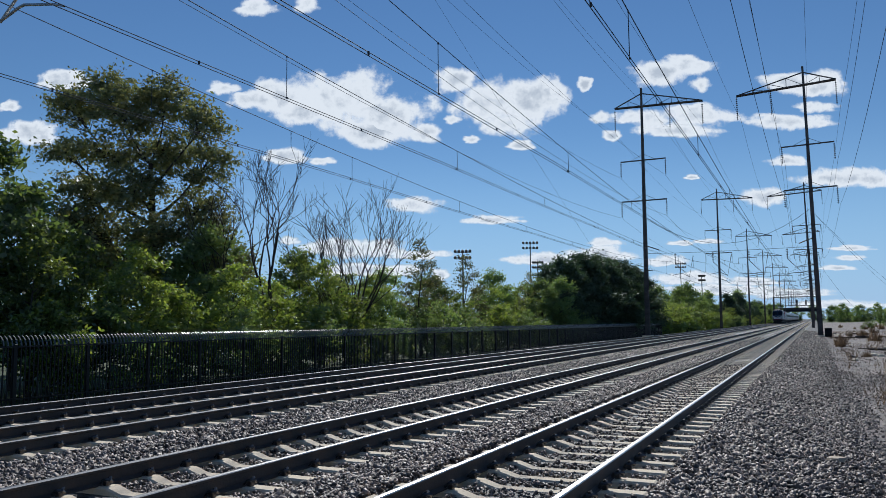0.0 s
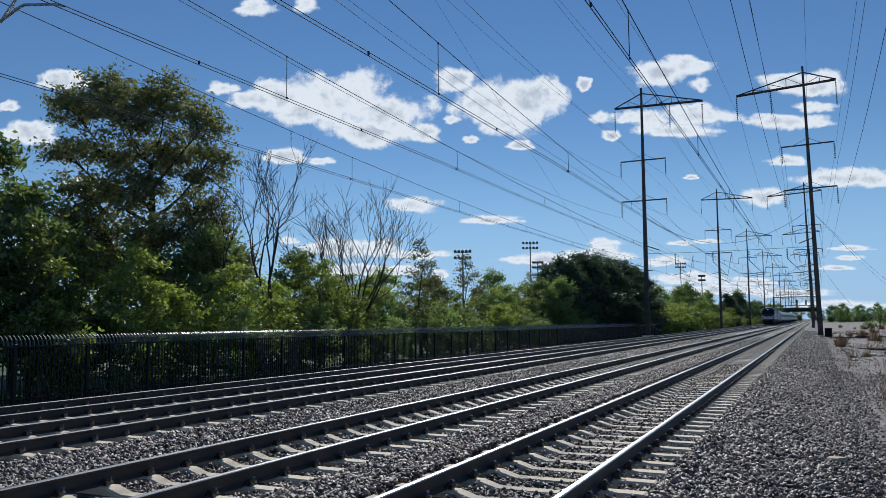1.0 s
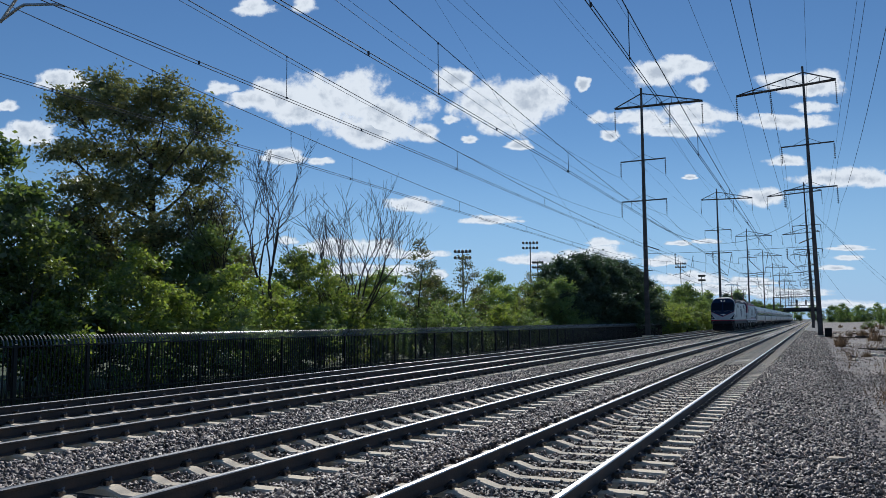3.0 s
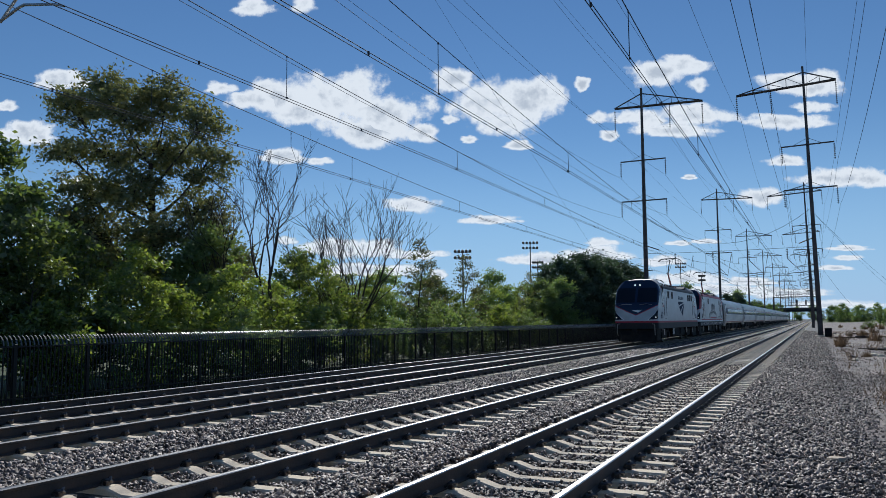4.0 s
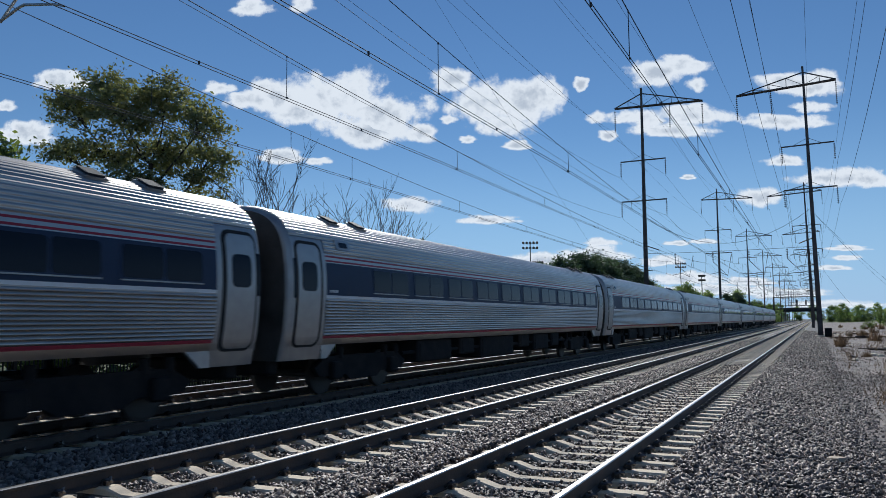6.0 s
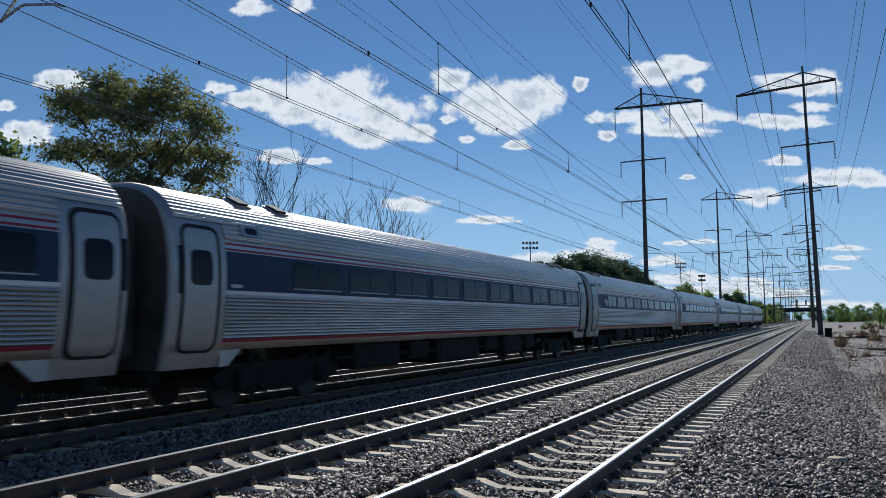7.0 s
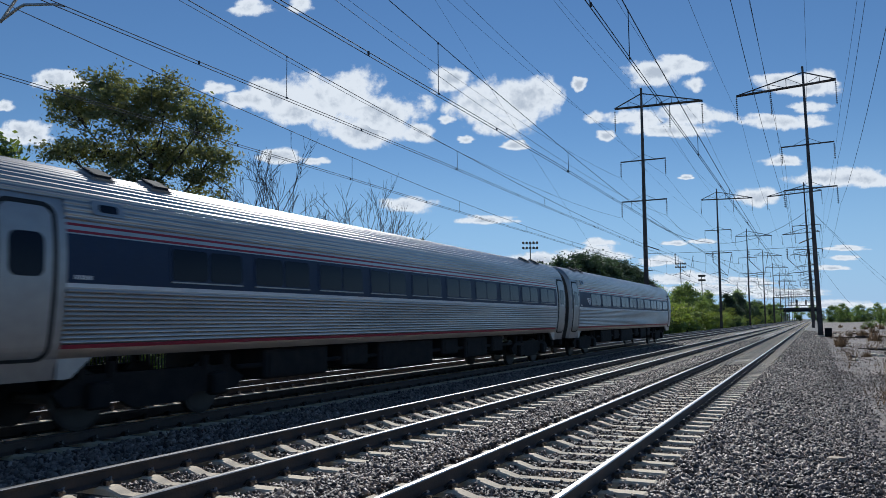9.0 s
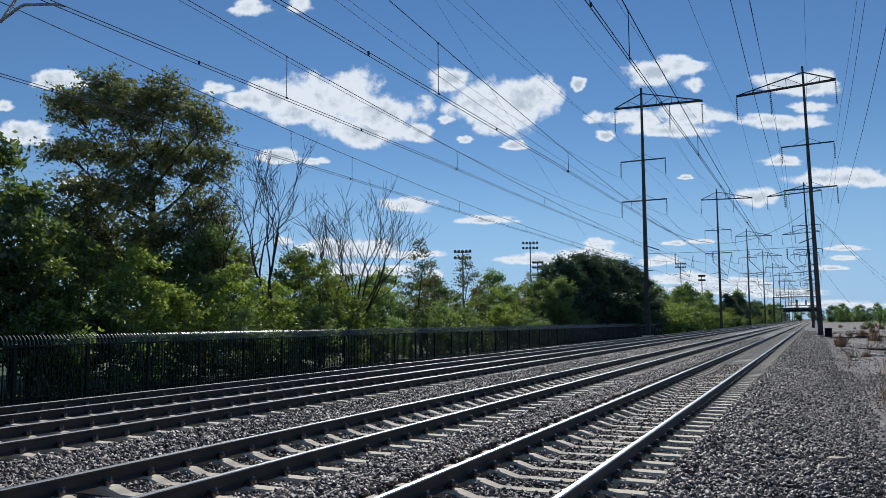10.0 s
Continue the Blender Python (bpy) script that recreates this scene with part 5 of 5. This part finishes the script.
# the further line of trees along the left of the tracks
y = 128.0
while y < 640:
    far = rnd.uniform(0.6, 1.15) * (1.2 if y < 300 else 1.7)
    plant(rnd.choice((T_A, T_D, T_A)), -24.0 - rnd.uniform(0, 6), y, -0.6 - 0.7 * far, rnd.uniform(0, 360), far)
    plant(rnd.choice((S_A, S_B)), -22.5 - rnd.uniform(0, 2), y + rnd.uniform(1, 4), -0.7, rnd.uniform(0, 360), rnd.uniform(0.8, 1.7))
    y += rnd.uniform(5, 8) if y < 260 else rnd.uniform(14, 22)
for y in (124, 131, 140, 150, 163, 176):
    plant(S_A, -22.5 - rnd.uniform(0, 1), y, turn=rnd.uniform(0, 360), size=1.3)
# the far side of the waste ground
for x, y, s in ((8, 480, 1.3), (14, 500, 1.5), (20, 470, 1.2), (24, 520, 1.4), (31, 560, 1.2), (38, 580, 1.3), (22, 330, 0.75), (27, 345, 0.85), (60, 640, 1.7), (70, 650, 1.5), (11, 420, 0.9)):
    plant(T_A, x, y, -0.6 - 1.2 * s, rnd.uniform(0, 360), s)
    plant(S_B, x + 3, y - 6, -0.6, rnd.uniform(0, 360), s)
for k in range(17):
    plant(T_A, -75 + 9 * k + rnd.uniform(-2, 2), 700 + rnd.uniform(-15, 15), -2.0, rnd.uniform(0, 360), rnd.uniform(1.2, 1.9))
DRY = dry_clump(52)
unplaced.add(DRY.name)
for x, y, s in ((1.75, 70.0, 0.8), (1.5, 62.0, 0.6), (1.6, 66.0, 0.5), (2.4, 48.0, 0.4), (5.4, 50.0, 0.4), (6.2, 57.0, 0.55), (5.8, 53.5, 0.45), (7.2, 62.0, 1.0), (3.0, 36.0, 0.4), (2.6, 30.0, 0.3), (9.0, 80.0, 1.2), (4.8, 44.0, 0.5), (12, 130, 1.4), (3.4, 100, 0.6), (7.0, 120, 0.9)):
    plant(DRY, x, y, turn=rnd.uniform(0, 360), size=s)
for k in range(34):
    plant(DRY, 4.5 + rnd.uniform(0, 1) ** 1.5 * 25, 70 + rnd.uniform(0, 140), -0.55, rnd.uniform(0, 360), rnd.uniform(0.3, 0.9))
for k in range(18):
    plant(S_B, 7.0 + rnd.uniform(0, 24), 75 + rnd.uniform(0, 150), -0.7, rnd.uniform(0, 360), rnd.uniform(0.25, 0.6))
for x, y, s in ((6.0, 55.0, 0.85), (7.6, 58.5, 0.9), (8.6, 54.0, 0.8)):
    plant(S_B, x, y, turn=rnd.uniform(0, 360), size=s)

# ---- far things ----


def light_tower(x, y, top, wide):
    t = thing("floodlight_tower", "tall floodlight mast of a sports field behind the trees", "light tower", "floodlight towers", at=(x, y, 0))
    g = Geo()
    g.tube([(0, 0, -1), (0, 0, top)], [0.30, 0.16], 8)
    part("mast", g, POLE, t)
    for r, z in enumerate((top - 0.2, top - 2.0)):
        g = Geo()
        g.tube([(-wide, 0, z), (wide, 0, z)], 0.09, 5)
        part("crossbar", g, POLE, t)
        for i in range(5):
            xx = -wide + 2 * wide * i / 4
            g = Geo()
            g.tube([(xx, 0.1, z + 0.35), (xx, -0.25, z + 0.45), (xx, -0.55, z + 0.3)], [0.15, 0.42, 0.45], 10)
            part("floodlight", g, POLE, t)
    return t


for x, y, top, wide in ((-90, 262, 29.0, 2.4), (-90, 203, 21.4, 2.1), (-90, 270, 22.6, 1.7), (-60, 405, 29.5, 2.3), (-42, 340, 19.5, 1.1)):
    light_tower(x, y, top, wide).rotation_euler.z = radians(20)

sb = thing("signal_bridge", "dark steel signal gantry spanning all the tracks", "signal gantry", at=(0, 400, 0))
g = Geo()
for z in (6.0, 7.6):
    for yy in (-0.5, 0.5):
        g.box(-17.5, 1.0, yy - 0.1, yy + 0.1, z - 0.12, z + 0.12)
for i in range(12):
    x = -17.5 + 18.5 * i / 12
    g.tube([(x, -0.5, 6.0), (x + 0.77, -0.5, 7.6), (x + 1.54, -0.5, 6.0)], 0.07, 4)
part("truss", g, POLE, sb)
for x in (-17.5, 1.0):
    g = Geo()
    g.box(x - 0.25, x + 0.25, -0.5, 0.5, -1, 8)
    part("leg", g, POLE, sb)
g = Geo()
g.box(-17.5, 1.0, -0.2, 0.2, 11.4, 11.8)
part("upper_beam", g, POLE, sb)
for x in (-17.5, 1.0):
    g = Geo()
    g.box(x - 0.2, x + 0.2, -0.25, 0.25, 8, 12)
    part("upper_leg", g, POLE, sb)
for x in (-7.4, -3.6):
    g = Geo()
    g.box(x - 0.35, x + 0.35, -0.9, -0.6, 7.9, 10.2, 0, 0.05)
    for z in (8.3, 9.05, 9.8):
        g.tube([(x, -1.05, z), (x, -0.9, z)], 0.2, 10)
    part("signal_head", g, RUBBER, sb, "black signal head")

br = thing("road_bridge", "dark road overpass across the tracks in the distance", "bridge", at=(0, 640, 0))
g = Geo()
g.box(-60, 4.5, -6, 6, 6.6, 8.4, 0, 0.1)
part("deck", g, VENT, br)
g = Geo()
g.box(-60, 4.5, -6.2, -6.0, 8.4, 9.5)
part("parapet", g, VENT, br)
for x in (-58, -36, -20.5, 3.5):
    g = Geo()
    g.box(x - 1.0, x + 1.0, -5, 5, -1, 6.6)
    part("pier", g, CONCRETE, br)

wh = thing("warehouse", "long low pale grey warehouse beyond the waste ground", "building", at=(88, 470, -1.5), rz=-6)
g = Geo()
g.box(-28, 40, 0, 30, -1, 6.0)
part("wall", g, material("pale_cladding", (0.22, 0.225, 0.23), 0.6, second=(0.28, 0.28, 0.28), scale=0.3, amount=0.8, stretch=(4, 1, 0.2)), wh)
g = Geo()
g.prism([(-0.6, 6.0), (30.6, 6.0), (30.6, 6.4), (15, 9.5), (-0.6, 6.4)], -28.5, 40.5, 0, axis="x")
part("roof", g, ROOF_GREY, wh)
for i in range(7):
    g = Geo()
    g.box(-24 + 9 * i, -20.5 + 9 * i, -0.06, 0.1, 0.2, 4.0)
    part("loading_door", g, VENT if i % 3 else WHITE, wh)

# scattered debris and old timbers on the waste ground
rnd = random.Random(9)
for x, y, l, a in ((3.6, 58, 2.4, 78), (5.0, 52, 3.0, 84), (3.4, 92, 3.5, 70), (5.6, 96, 3.0, 88)):
    g = Geo()
    g.box(-0.10, 0.10, -l / 2, l / 2, -0.02, 0.14, 0, 0.02)
    ob = tagged(new("old_timber", g.mesh("old_timber", BARK)), "discarded dark timber tie lying on the waste ground", "timber", "discarded timbers")
    ob.matrix_basis = pose(x, y, -0.52, 0, 1, a)
for i in range(60):
    g = Geo()
    s = rnd.uniform(0.08, 0.34)
    ring = [[(s * k * math.cos(t) * rnd.uniform(0.8, 1.2), s * k * math.sin(t) * rnd.uniform(0.8, 1.2), z * s) for t in [j * math.pi / 3 for j in range(6)]] for k, z in ((1.0, -0.2), (1.05, 0.2), (0.7, 0.55), (0.2, 0.65))]
    g.loft(ring)
    ob = tagged(new("rubble_block", g.mesh("rubble_block", CONCRETE if i % 3 else VENT)), "broken lump of rubble on the waste ground", "rubble", "rubble on the waste ground")
    ob.matrix_basis = pose(rnd.uniform(1.6, 10), rnd.uniform(40, 130), -0.53, 0, 0, rnd.uniform(0, 360))
g = Geo()
g.loft([[(-0.2, -0.1, 0), (0.05, -0.16, 0), (0.2, -0.02, 0), (0.12, 0.13, 0), (-0.12, 0.1, 0)], [(-0.18, -0.08, 0.05), (0.05, -0.13, 0.06), (0.17, -0.02, 0.05), (0.1, 0.1, 0.05), (-0.1, 0.08, 0.04)]])
ob = tagged(new("flat_board", g.mesh("flat_board", material("raw_wood", (0.45, 0.36, 0.26), 0.8, second=(0.33, 0.25, 0.17), scale=5, amount=0.8, stretch=(1, 8, 1)))), "pale piece of broken board on the ballast shoulder", "board")
ob.matrix_basis = pose(0.17, 12.4, -0.39, 0, 4, 70)
rng = np.random.default_rng(14)
count = 9000
bx, by = rng.uniform(1.1, 9.0, count) ** 1.0, 16 + 120 * rng.random(count) ** 1.3
keep = np.array([noise.noise((a * 0.5, b * 0.18, 7.0)) > 0.02 for a, b in zip(bx, by)])
bx, by = bx[keep], by[keep]
bz = np.array([dirt_height(a, b) for a, b in zip(bx, by)]) - 0.02
bh, bw, ba = rng.uniform(0.08, 0.38, len(bx)), rng.uniform(0.006, 0.018, len(bx)), rng.uniform(0, 6.28, len(bx))
lx, ly = rng.normal(0, 0.1, len(bx)), rng.normal(0, 0.1, len(bx))
foot = np.stack([bx, by, bz], -1)
side_v = np.stack([np.cos(ba) * bw, np.sin(ba) * bw, np.zeros(len(bx))], -1)
tip = foot + np.stack([lx, ly, bh], -1)
blades = np.stack([foot - side_v, foot + side_v, tip + side_v * 0.25, tip - side_v * 0.25], 1).reshape(-1, 3)
weeds = new("dry_grass", raw_mesh("dry_grass", blades, np.arange(len(blades)).reshape(-1, 4), LEAF_RUST))
tagged(weeds, "sparse dry tan grass on the waste ground", "grass", kind="stuff")
g = Geo()
g.box(-0.35, 0.35, -0.3, 0.3, -0.6, 0.55, 0, 0.03)
ob = tagged(new("relay_box", g.mesh("relay_box", GRIME)), "small dark metal cabinet at the foot of a pole", "cabinet")
ob.matrix_basis = pose(1.2, 95.0, 0.0)

# ---- clouds ----


def cloud_material():
    m = bpy.data.materials.new("cloud")
    m.use_nodes = True
    n, l = m.node_tree.nodes, m.node_tree.links
    n.remove(n["Principled BSDF"])
    at = n.new("ShaderNodeAttribute")
    at.attribute_name = "thick"
    co = n.new("ShaderNodeTexCoord")
    info = n.new("ShaderNodeObjectInfo")
    off = n.new("ShaderNodeVectorMath")
    off.operation = "ADD"
    sc = n.new("ShaderNodeMath")
    sc.operation = "MULTIPLY"
    sc.inputs[1].default_value = 900.0
    l.new(info.outputs["Random"], sc.inputs[0])
    l.new(co.outputs["Object"], off.inputs[0])
    l.new(sc.outputs[0], off.inputs[1])
    n1 = n.new("ShaderNodeTexNoise")
    n1.inputs["Scale"].default_value, n1.inputs["Detail"].default_value, n1.inputs["Roughness"].default_value = 0.0075, 7, 0.5
    n1.inputs["Distortion"].default_value = 0.35
    l.new(off.outputs[0], n1.inputs["Vector"])
    a = n.new("ShaderNodeMath")
    a.operation = "MULTIPLY_ADD"
    a.inputs[1].default_value, a.inputs[2].default_value = 2.1, -1.05
    l.new(n1.outputs["Fac"], a.inputs[0])
    d = n.new("ShaderNodeMath")
    d.operation = "ADD"
    th = n.new("ShaderNodeMath")
    th.operation = "MULTIPLY"
    th.inputs[1].default_value = 1.25
    l.new(at.outputs["Fac"], th.inputs[0])
    l.new(th.outputs[0], d.inputs[0])
    n2 = n.new("ShaderNodeTexNoise")
    n2.inputs["Scale"].default_value, n2.inputs["Detail"].default_value, n2.inputs["Roughness"].default_value = 0.034, 7, 0.6
    l.new(off.outputs[0], n2.inputs["Vector"])
    a2 = n.new("ShaderNodeMath")
    a2.operation = "MULTIPLY_ADD"
    a2.inputs[1].default_value, a2.inputs[2].default_value = 1.15, -0.575
    l.new(n2.outputs["Fac"], a2.inputs[0])
    both = n.new("ShaderNodeMath")
    both.operation = "ADD"
    l.new(a.outputs[0], both.inputs[0])
    l.new(a2.outputs[0], both.inputs[1])
    l.new(both.outputs[0], d.inputs[1])
    al = n.new("ShaderNodeMapRange")
    al.interpolation_type = "SMOOTHSTEP"
    al.inputs["From Min"].default_value, al.inputs["From Max"].default_value = 0.26, 0.85
    l.new(d.outputs[0], al.inputs["Value"])
    rim = n.new("ShaderNodeMapRange")
    rim.interpolation_type = "SMOOTHSTEP"
    rim.inputs["From Min"].default_value, rim.inputs["From Max"].default_value = 0.0, 0.22
    l.new(at.outputs["Fac"], rim.inputs["Value"])
    cut = n.new("ShaderNodeMath")
    cut.operation = "MULTIPLY"
    l.new(al.outputs[0], cut.inputs[0])
    l.new(rim.outputs[0], cut.inputs[1])
    core = n.new("ShaderNodeMapRange")
    core.interpolation_type = "SMOOTHSTEP"
    core.inputs["From Min"].default_value, core.inputs["From Max"].default_value = 0.90, 1.50
    l.new(d.outputs[0], core.inputs["Value"])
    mix = n.new("ShaderNodeMix")
    mix.data_type = "RGBA"
    mix.inputs["A"].default_value, mix.inputs["B"].default_value = (1.0, 0.99, 0.97, 1), (0.62, 0.65, 0.69, 1)
    l.new(core.outputs[0], mix.inputs["Factor"])
    em, tr, ms = n.new("ShaderNodeEmission"), n.new("ShaderNodeBsdfTransparent"), n.new("ShaderNodeMixShader")
    em.inputs["Strength"].default_value = 0.98
    l.new(mix.outputs["Result"], em.inputs["Color"])
    l.new(cut.outputs[0], ms.inputs[0])
    l.new(tr.outputs[0], ms.inputs[1])
    l.new(em.outputs[0], ms.inputs[2])
    l.new(ms.outputs[0], n["Material Output"].inputs["Surface"])
    return m


CLOUD = cloud_material()
F_PX, FAR = 1382.3, 2400.0


def puff(seed, w, h, flat_base):
    """A shallow bowl of vapour w by h metres, thick in the middle, lumpy at the rim."""
    rnd = random.Random(seed)
    n, rings = 40, 8
    lump = [rnd.uniform(0, 6.28) for _ in range(5)]
    v, th = [(0, 0, 0)], [1.0]
    for r in range(1, rings + 1):
        k = r / rings
        for i in range(n):
            t = 2 * math.pi * i / n
            e = 1 + 0.10 * math.sin(3 * t + lump[0]) + 0.07 * math.sin(5 * t + lump[1]) + 0.05 * math.sin(8 * t + lump[2])
            y = math.sin(t) * (flat_base if math.sin(t) < 0 else 1.0)
            v.append((w / 2 * k * e * math.cos(t), h / 2 * k * e * y, -0.06 * w * k * k))
            th.append(1 - k ** 1.6)
    f = [(0, 1 + i, 1 + (i + 1) % n) for i in range(n)]
    for r in range(rings - 1):
        for i in range(n):
            a, b = 1 + r * n + i, 1 + r * n + (i + 1) % n
            f.append((a, a + n, b + n, b))
    me = bpy.data.meshes.new("puff")
    me.from_pydata(v, [], f)
    me.attributes.new("thick", "FLOAT", "POINT").data.foreach_set("value", th)
    me.materials.append(CLOUD)
    return me


def sky_place(px, py, dist):
    d = Vector(((px - 784) / F_PX, (441 - py) / F_PX, -1.0)) * dist
    return VIEW @ d


CLOUDS = [
    [(455, 178, 110, 46), (510, 172, 150, 75), (600, 176, 210, 120), (685, 208, 180, 112), (650, 232, 210, 70), (745, 236, 80, 45), (545, 200, 140, 60)],
    [(800, 142, 90, 60), (866, 176, 160, 95), (940, 185, 150, 105), (905, 220, 170, 60), (985, 165, 60, 50)],
    [(1160, 130, 130, 60), (1215, 118, 120, 45), (1240, 152, 50, 36)],
    [(1150, 210, 130, 45), (1240, 208, 160, 50), (1200, 232, 180, 32)],
    [(1400, 150, 110, 50), (1465, 152, 110, 55)], [(1400, 216, 160, 36)], [(1500, 315, 190, 48), (1555, 318, 80, 40)], [(1350, 350, 95, 42)],
    [(735, 362, 135, 40)], [(880, 390, 125, 22)], [(620, 440, 200, 46), (740, 452, 130, 24)], [(960, 460, 150, 28), (1060, 452, 160, 34)],
    [(1078, 430, 90, 18)], [(455, 12, 100, 46)], [(545, 10, 60, 44)], [(20, 190, 52, 26)], [(55, 240, 140, 62)], [(500, 278, 110, 34), (570, 286, 60, 18)],
    [(396, 156, 70, 32)], [(1035, 150, 32, 30)], [(1240, 495, 190, 34)], [(1190, 464, 110, 24)], [(1515, 440, 90, 14)], [(1500, 457, 90, 14)], [(110, 145, 120, 44)],
    [(1290, 515, 200, 26), (1400, 520, 180, 24)], [(1500, 541, 220, 20)], [(1480, 475, 80, 12)], [(160, 330, 110, 50)], [(640, 480, 260, 30)], [(1065, 210, 50, 30), (1085, 243, 40, 26)],
    [(835, 248, 34, 18), (800, 210, 40, 24)], [(920, 258, 60, 22)], [(1395, 285, 90, 26)], [(1205, 431, 60, 12)], [(1260, 428, 70, 12)], [(510, 428, 60, 22)], [(780, 488, 40, 30)], [(1225, 314, 34, 12)],
    [(1450, 190, 110, 30)], [(1335, 500, 120, 20), (1120, 512, 140, 22)],
]
DRIFT = VIEW.to_3x3() @ Vector((-12.0 / F_PX * FAR, 0, 0))
seed = 100
for i, puffs in enumerate(CLOUDS):
    cx, cy = puffs[0][0], puffs[0][1]
    at = VIEW.to_3x3().to_4x4()
    at.translation = sky_place(cx, cy, FAR + 4 * i)
    cl = tagged(new("cloud"), "white sunlit cumulus cloud drifting in a blue sky", "cloud", "clouds")
    cl.matrix_basis = at
    for j, (px, py, w, h) in enumerate(puffs):
        seed += 1
        k = FAR / F_PX
        part("puff", puff(seed, w * k * 1.14, h * k * 1.22, 0.75), None, cl, at=((px - cx) * k, (cy - py) * k, -2.0 * j))
    drifters.append((cl, at))

# ---- loose stones of the ballast, nearest last ----


def stones(seed, count, x0, x1, y0, y1, size, height, skip=None):
    """Angular stones strewn over a strip, denser towards its near end."""
    rng = np.random.default_rng(seed)
    x = rng.uniform(x0, x1, count)
    u = rng.random(count)
    y = y0 + (y1 - y0) * u ** 1.6
    if skip is not None:
        keep = skip(x, y, rng)
        x, y = x[keep], y[keep]
    n = len(x)
    z = np.array([height(a, b) for a, b in zip(x, y)]) + rng.uniform(-0.012, 0.028, n)
    base = np.array([(-1, -1, -1), (1, -1, -1), (1, 1, -1), (-1, 1, -1), (-1, -1, 1), (1, -1, 1), (1, 1, 1), (-1, 1, 1)], float)
    v = base[None] * rng.uniform(0.45, 1.15, (n, 8, 1)) * (size * rng.uniform(0.45, 1.1, (n, 1, 1))) * rng.uniform(0.5, 1.45, (n, 1, 3)) * np.array([1, 1, 0.7])
    q = rng.normal(0, 1, (n, 4))
    q /= np.linalg.norm(q, axis=1)[:, None]
    w, a, b, c = q.T
    R = np.stack([np.stack([1 - 2 * (b * b + c * c), 2 * (a * b - c * w), 2 * (a * c + b * w)], -1),
                  np.stack([2 * (a * b + c * w), 1 - 2 * (a * a + c * c), 2 * (b * c - a * w)], -1),
                  np.stack([2 * (a * c - b * w), 2 * (b * c + a * w), 1 - 2 * (a * a + b * b)], -1)], 1)
    v = np.einsum("nij,nkj->nki", R, v) + np.stack([x, y, z], -1)[:, None, :]
    faces = np.array([(0, 3, 2, 1), (4, 5, 6, 7), (0, 1, 5, 4), (1, 2, 6, 5), (2, 3, 7, 6), (3, 0, 4, 7)])
    f = (np.arange(n)[:, None, None] * 8 + faces[None]).reshape(-1, 4)
    return v.reshape(-1, 3), f


def off_ties(c, z, phase):
    """Leaves the tops of the ties and the rails free."""
    def test(x, y, rng):
        k = np.abs((y - phase) / TIE - np.round((y - phase) / TIE)) * TIE
        on_tie = (k < 0.122) & (np.abs(x - c) < 1.28)
        on_rail = np.abs(np.abs(x - c) - 0.7525) < 0.16
        return ~(on_tie | on_rail)
    return test


batches = [
    (1, 33000, -1.78, 0.95, 5.0, 30.0, 0.033, bed_height, None),
    (9, 9000, 0.6, 7.0, 14.0, 70.0, 0.03, lambda x, y: dirt_height(x, y) - 0.012, None),
    (2, 9000, 0.2, 2.6, 6.0, 34.0, 0.022, lambda x, y: max(bed_height(x, y), dirt_height(x, y)) if x < 0.8 else dirt_height(x, y), None),
    (3, 17000, -5.20, -4.28, 4.0, 34.0, 0.032, lambda x, y: -0.188, None),
    (4, 17000, -9.58, -7.90, 4.0, 40.0, 0.034, lambda x, y: -0.188, None),
    (5, 24000, -4.3, -1.6, 4.5, 34.0, 0.024, lambda x, y: -0.262 + 0.03 * (abs(x + 2.957) > 0.5), off_ties(-2.957, 0, PHASE[0])),
    (6, 20000, -7.95, -5.2, 6.5, 40.0, 0.025, lambda x, y: -0.262 + 0.03 * (abs(x + 6.56) > 0.5), off_ties(-6.56, 0, PHASE[1])),
    (7, 9000, -1.66, 0.95, 30.0, 75.0, 0.042, bed_height, None),
    (10, 7000, -9.7, -7.8, 38.0, 95.0, 0.05, lambda x, y: -0.188, None),
    (11, 3000, -1.5, 0.95, 70.0, 130.0, 0.06, bed_height, None),
    (8, 5000, -5.35, -4.15, 34.0, 80.0, 0.042, bed_height, None),
]
vs, fs, k = [], [], 0
for b in batches:
    v, f = stones(*b)
    vs.append(v)
    fs.append(f + k)
    k += len(v)
loose = new("ballast_stones", raw_mesh("ballast_stones", np.concatenate(vs), np.concatenate(fs), STONE))
tagged(loose, "loose angular grey ballast stones heaped between the tracks", "stones", kind="stuff")

motions()
